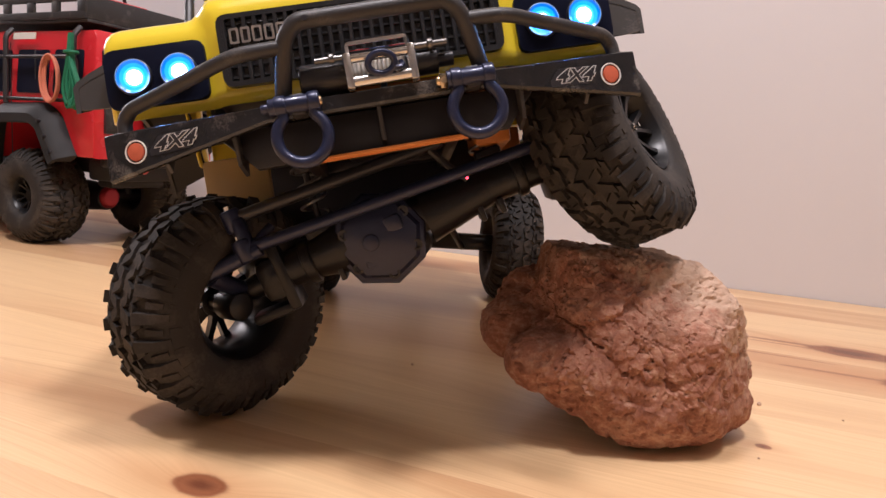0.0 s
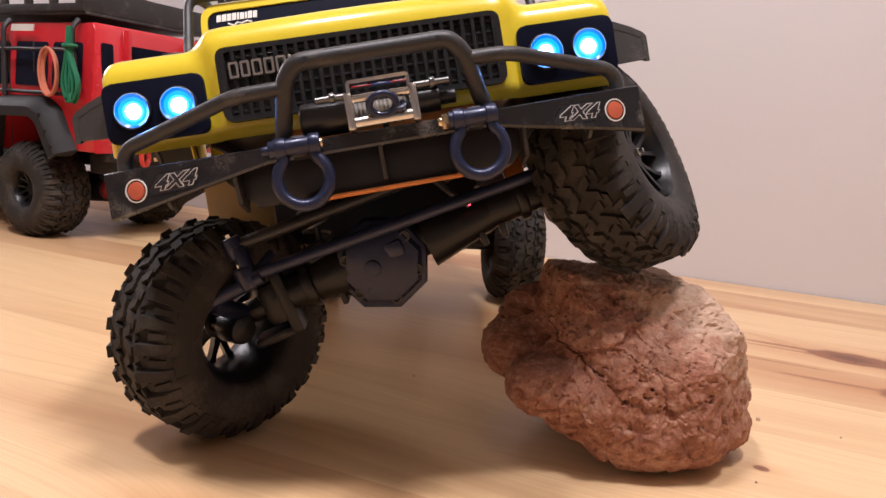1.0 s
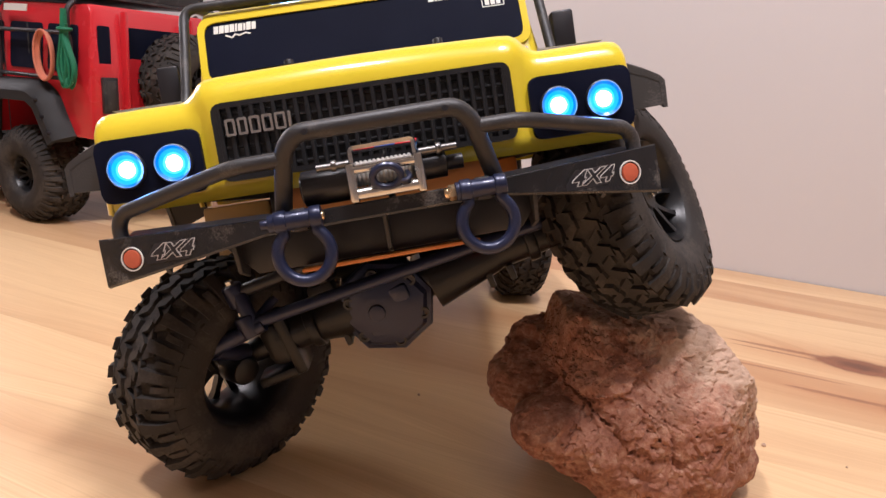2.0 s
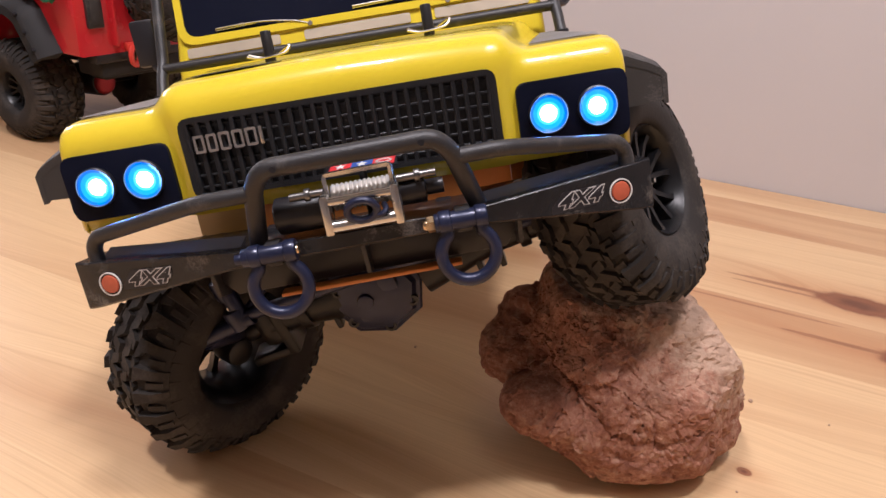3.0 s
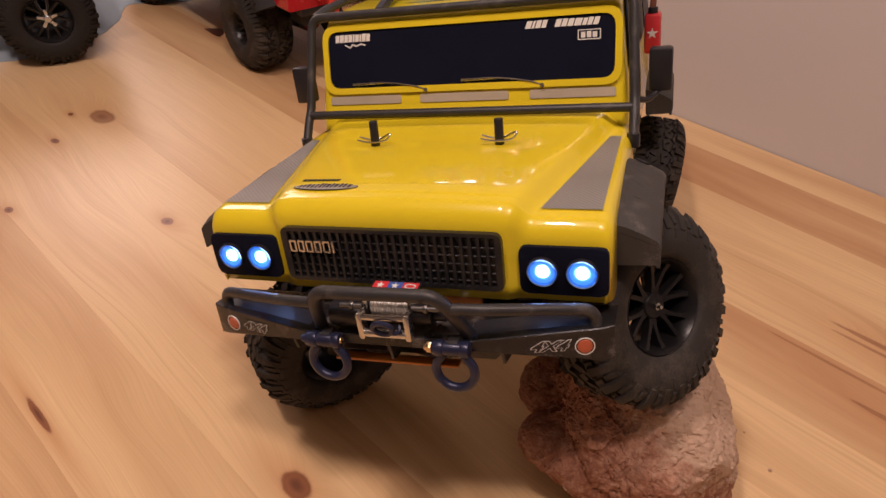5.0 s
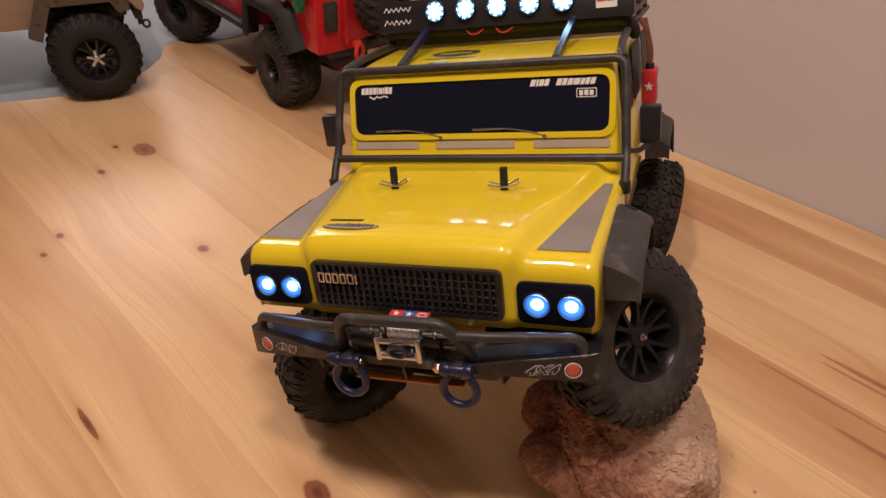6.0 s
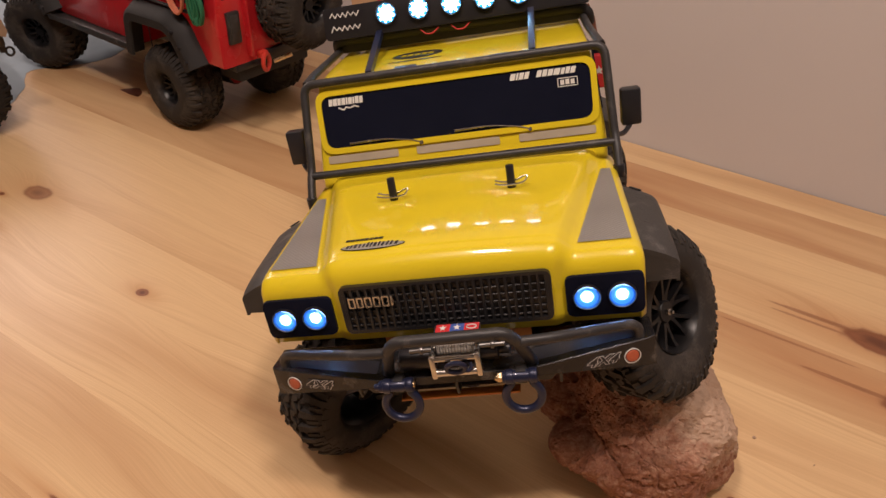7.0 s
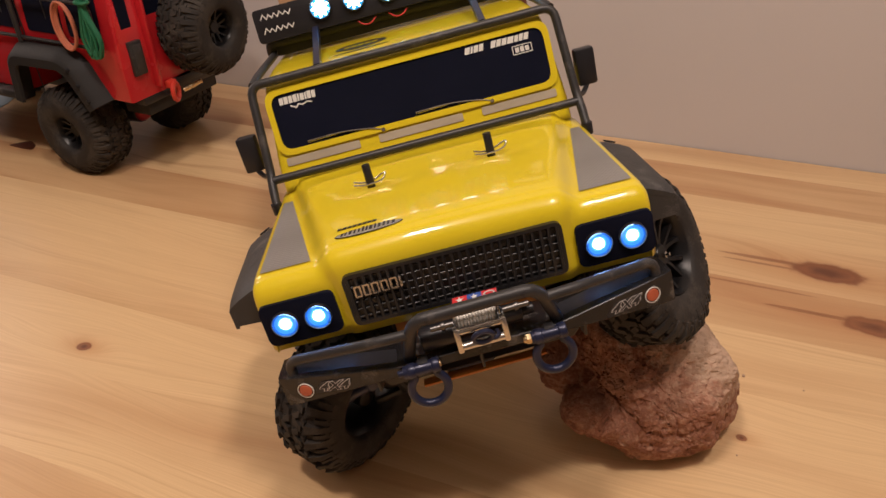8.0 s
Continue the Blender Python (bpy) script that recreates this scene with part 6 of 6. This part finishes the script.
bm = bmesh.new()
box(bm, (0, 0, 14), (70, 56, 28), 4)
cargo = part("tool_case", bm, YELLOW)
cargo.matrix_basis = RED_M @ Matrix.Translation((0.010, 0.050, 0.2825))
tagged(cargo, "small yellow and red case on the red truck's roof rack", "case")
bm = bmesh.new()
box(bm, (0, 0, 31), (64, 50, 8), 2.5)
part("lid", bm, STICK_RED, cargo, "red lid")
bm = bmesh.new()
tube(bm, rounded([(-16, 0, 34), (-14, 0, 46), (14, 0, 46), (16, 0, 34)], 6, 3), 2.2, 8)
part("handle", bm, BLACK, cargo)


def hung(ob, label, category):
    ob.matrix_basis = RED_M
    return tagged(ob, label, category)


bm = bmesh.new()
for dx, dr in ((0, 0), (2.6, 1.2), (-1.6, -1.4)):
    tube(bm, [(106 + dx, 58 + (15 + dr) * math.cos(2 * math.pi * k / 28), 209 + (27 + dr) * math.sin(2 * math.pi * k / 28)) for k in range(28)], 1.7, 8, True)
hung(part("cord_ring", bm, RING), "orange cord ring hung on the red truck's side rack", "cord")
bm = bmesh.new()
rng = random.Random(5)
for i in range(15):
    a = rng.uniform(-1, 1)
    w, dep, low = 6 + 9 * abs(a), rng.uniform(-4, 4), rng.uniform(168, 178)
    y0 = 98 + a * 3
    tube(bm, rounded([(107 + dep * 0.3, y0, 262), (108 + dep, y0 - a * 2, 232), (107 + dep, y0 + math.copysign(w, a), 196), (107 + dep, y0 + a * 3, low), (108 + dep, y0 - math.copysign(w * 0.6, a), 200), (107 + dep * 0.3, y0 + 1, 246)], 12, 4), 1.5, 6)
tube(bm, [(107 + 6 * math.cos(2 * math.pi * k / 14), 98 + 8 * math.sin(2 * math.pi * k / 14), 240) for k in range(14)], 2.2, 6, True)
hung(part("rope", bm, ROPE), "green rope bundle hung on the red truck's side rack", "rope")

# Tan truck: only its nose, one arch and wheels come into view
TAN_M = frame_at((-0.904, 0.771), (0.57, 0.82))
tan = tagged(new("toy_truck"), "tan toy off-road truck with armoured wheel arches", "toy truck")
tan.matrix_basis = Matrix.Translation((0, 0, 0.022)) @ TAN_M
bm = bmesh.new()
shell(bm, [(-72, 104), (-76, 150), (-70, 158), (110, 168), (120, 170), (150, 232), (158, 238), (400, 240), (410, 232), (414, 110), (400, 96), (392, 96), (380, 142), (308, 142), (296, 92), (66, 92), (50, 136), (-44, 136), (-56, 104)], 92, 0.06, 4)
part("body", bm, TAN, tan, "tan painted body", 40)
for s in (-1, 1):
    for shift in (0, 346):
        bm = bmesh.new()
        path = rounded([(0, -66 + shift, 116), (0, -50 + shift, 140), (0, 44 + shift, 140), (0, 70 + shift, 84)], 6, 3)
        rows = []
        for i, p in enumerate(path):
            a, b = path[max(0, i - 1)], path[min(len(path) - 1, i + 1)]
            d = (b - a).normalized()
            up = Vector((0, -d.z, d.y))
            rows.append([bm.verts.new((s * x, p.y + up.y * h, p.z + up.z * h)) for x, h in ((88, 6), (112, 6), (116, 2), (116, -12), (113, -12), (112, 0), (88, 0))])
        for a, b in zip(rows, rows[1:]):
            for k in range(7):
                bm.faces.new((a[k], a[(k + 1) % 7], b[(k + 1) % 7], b[k]))
        bm.faces.new(rows[0]), bm.faces.new(rows[-1][::-1])
        arch = part("wheel_arch", bm, OLIVE, tan, "dark olive metal wheel arch", 30)
        for y, z in ((-54, 132), (-30, 142), (26, 142), (58, 112)):
            bm = bmesh.new()
            rod(bm, (s * 115.5, y + shift, z - 6), (s * 117.2, y + shift, z - 6), 2.2, 10)
            part("bolt", bm, BLACK, arch)
    bm = bmesh.new()
    slab(bm, [(s * 113, y, z) for y, z in ((-50, 160), (-84, 160), (-92, 118), (-88, 110), (-82, 112))], (s * 3, 0, 0), 0.6)
    gusset = part("corner_plate", bm, TAN, tan, "tan metal corner plate")
    for y, z, r in ((-80, 142, 3.4), (-74, 153, 2.2)):
        bm = bmesh.new()
        rod(bm, (s * 116, y, z), (s * 116.6, y, z), r, 14)
        part("bolt", bm, BLACK, gusset)
    bm = bmesh.new()
    rod(bm, (s * 52, -73, 132), (s * 52, -80, 132), 13, 24, 12, 1)
    lamp = part("headlight", bm, PLASTIC, tan)
    bm = bmesh.new()
    rod(bm, (s * 52, -80, 132), (s * 52, -82, 132), 10, 24)
    part("lens", bm, FLARE, lamp)
    bm = bmesh.new()
    tube(bm, [(s * 84, -92 + 5 * math.cos(2 * math.pi * k / 16), 80 + 6 * math.sin(2 * math.pi * k / 16)) for k in range(16)], 1.8, 8, True)
    box(bm, (s * 84, -84, 86), (6, 8, 12), 1)
    part("tow_eye", bm, BLACK, tan)
bm = bmesh.new()
box(bm, (0, -82, 100), (190, 12, 18), 2.5)
part("front_bumper", bm, PLASTIC, tan)
bm = bmesh.new()
box(bm, (0, 160, 92), (84, 460, 18), 3)
rod(bm, (-70, 0, 53), (70, 0, 53), 9, 16)
rod(bm, (-70, 346, 53), (70, 346, 53), 9, 16)
part("chassis", bm, BLACK, tan)
for y, sp in ((0, 3), (346, 27)):
    for s in (-1, 1):
        w = wheel(tan, axis_pose((s * 0.100, (y - 6) * MM, 0.0462), (s, 0, 0), sp), scale=1.11, nut=False, kit=DARK_KIT)
        bm = bmesh.new()
        lathe(bm, [(12.5, 5.0), (18.0, 4.6), (18.6, 3.8), (18.6, 0.05)], 20)
        for k in range(5):
            a = 2 * math.pi * k / 5 + 0.3
            slab(bm, [(15.0, r * math.cos(a + d), r * math.sin(a + d)) for r, d in ((3, -0.7), (12.5, -0.16), (12.5, 0.16), (3, 0.7))], (1.6, 0, 0), 0.4)
        part("hub_star", bm, CHROME, w, "bright chrome five-armed hub star")

# thin cloth under the parked trucks
bm = bmesh.new()
cloth_edge = rounded([(-1500, 420, 0), (-990, 560, 0), (-815, 740, 0), (-868, 888, 0), (-922, 948, 0), (-850, 998, 0), (-822, 1040, 0), (-820, 1130, 0), (-850, 1312, 0), (-1500, 1530, 0)], 42, 7, True)
cloth_edge = [a.lerp(b, f / 24) for a, b in zip(cloth_edge, cloth_edge[1:] + cloth_edge[:1]) for f in range(0, 24, 3)]
cloth_edge = [p + noise.noise_vector(p * 0.03) * 5 + noise.noise_vector(p * 0.2) * 1.2 for p in cloth_edge]
slab(bm, [Vector((p.x, p.y, 0.2)) for p in cloth_edge], (0, 0, 0.5))
cloth = part("cloth", bm, CLOTH)
tagged(cloth, "thin blue-grey cloth spread on the table under parked trucks", "cloth")

# ---------------------------------------------------------------- specks on the boards
speck = bmesh.new()
for x, y, r in ((0.216, 0.447, 1.6), (0.195, 0.475, 1.0), (0.262, 0.43, 0.8), (-0.02, 0.47, 1.1), (0.18, 0.36, 0.8)):
    bmesh.ops.create_icosphere(speck, subdivisions=1, radius=r, matrix=Matrix.Translation((x * 1000, y * 1000, r * 0.5)))
tagged(part("grit", speck, STONE), "few small crumbs of stone on the table", "grit", kind="stuff")
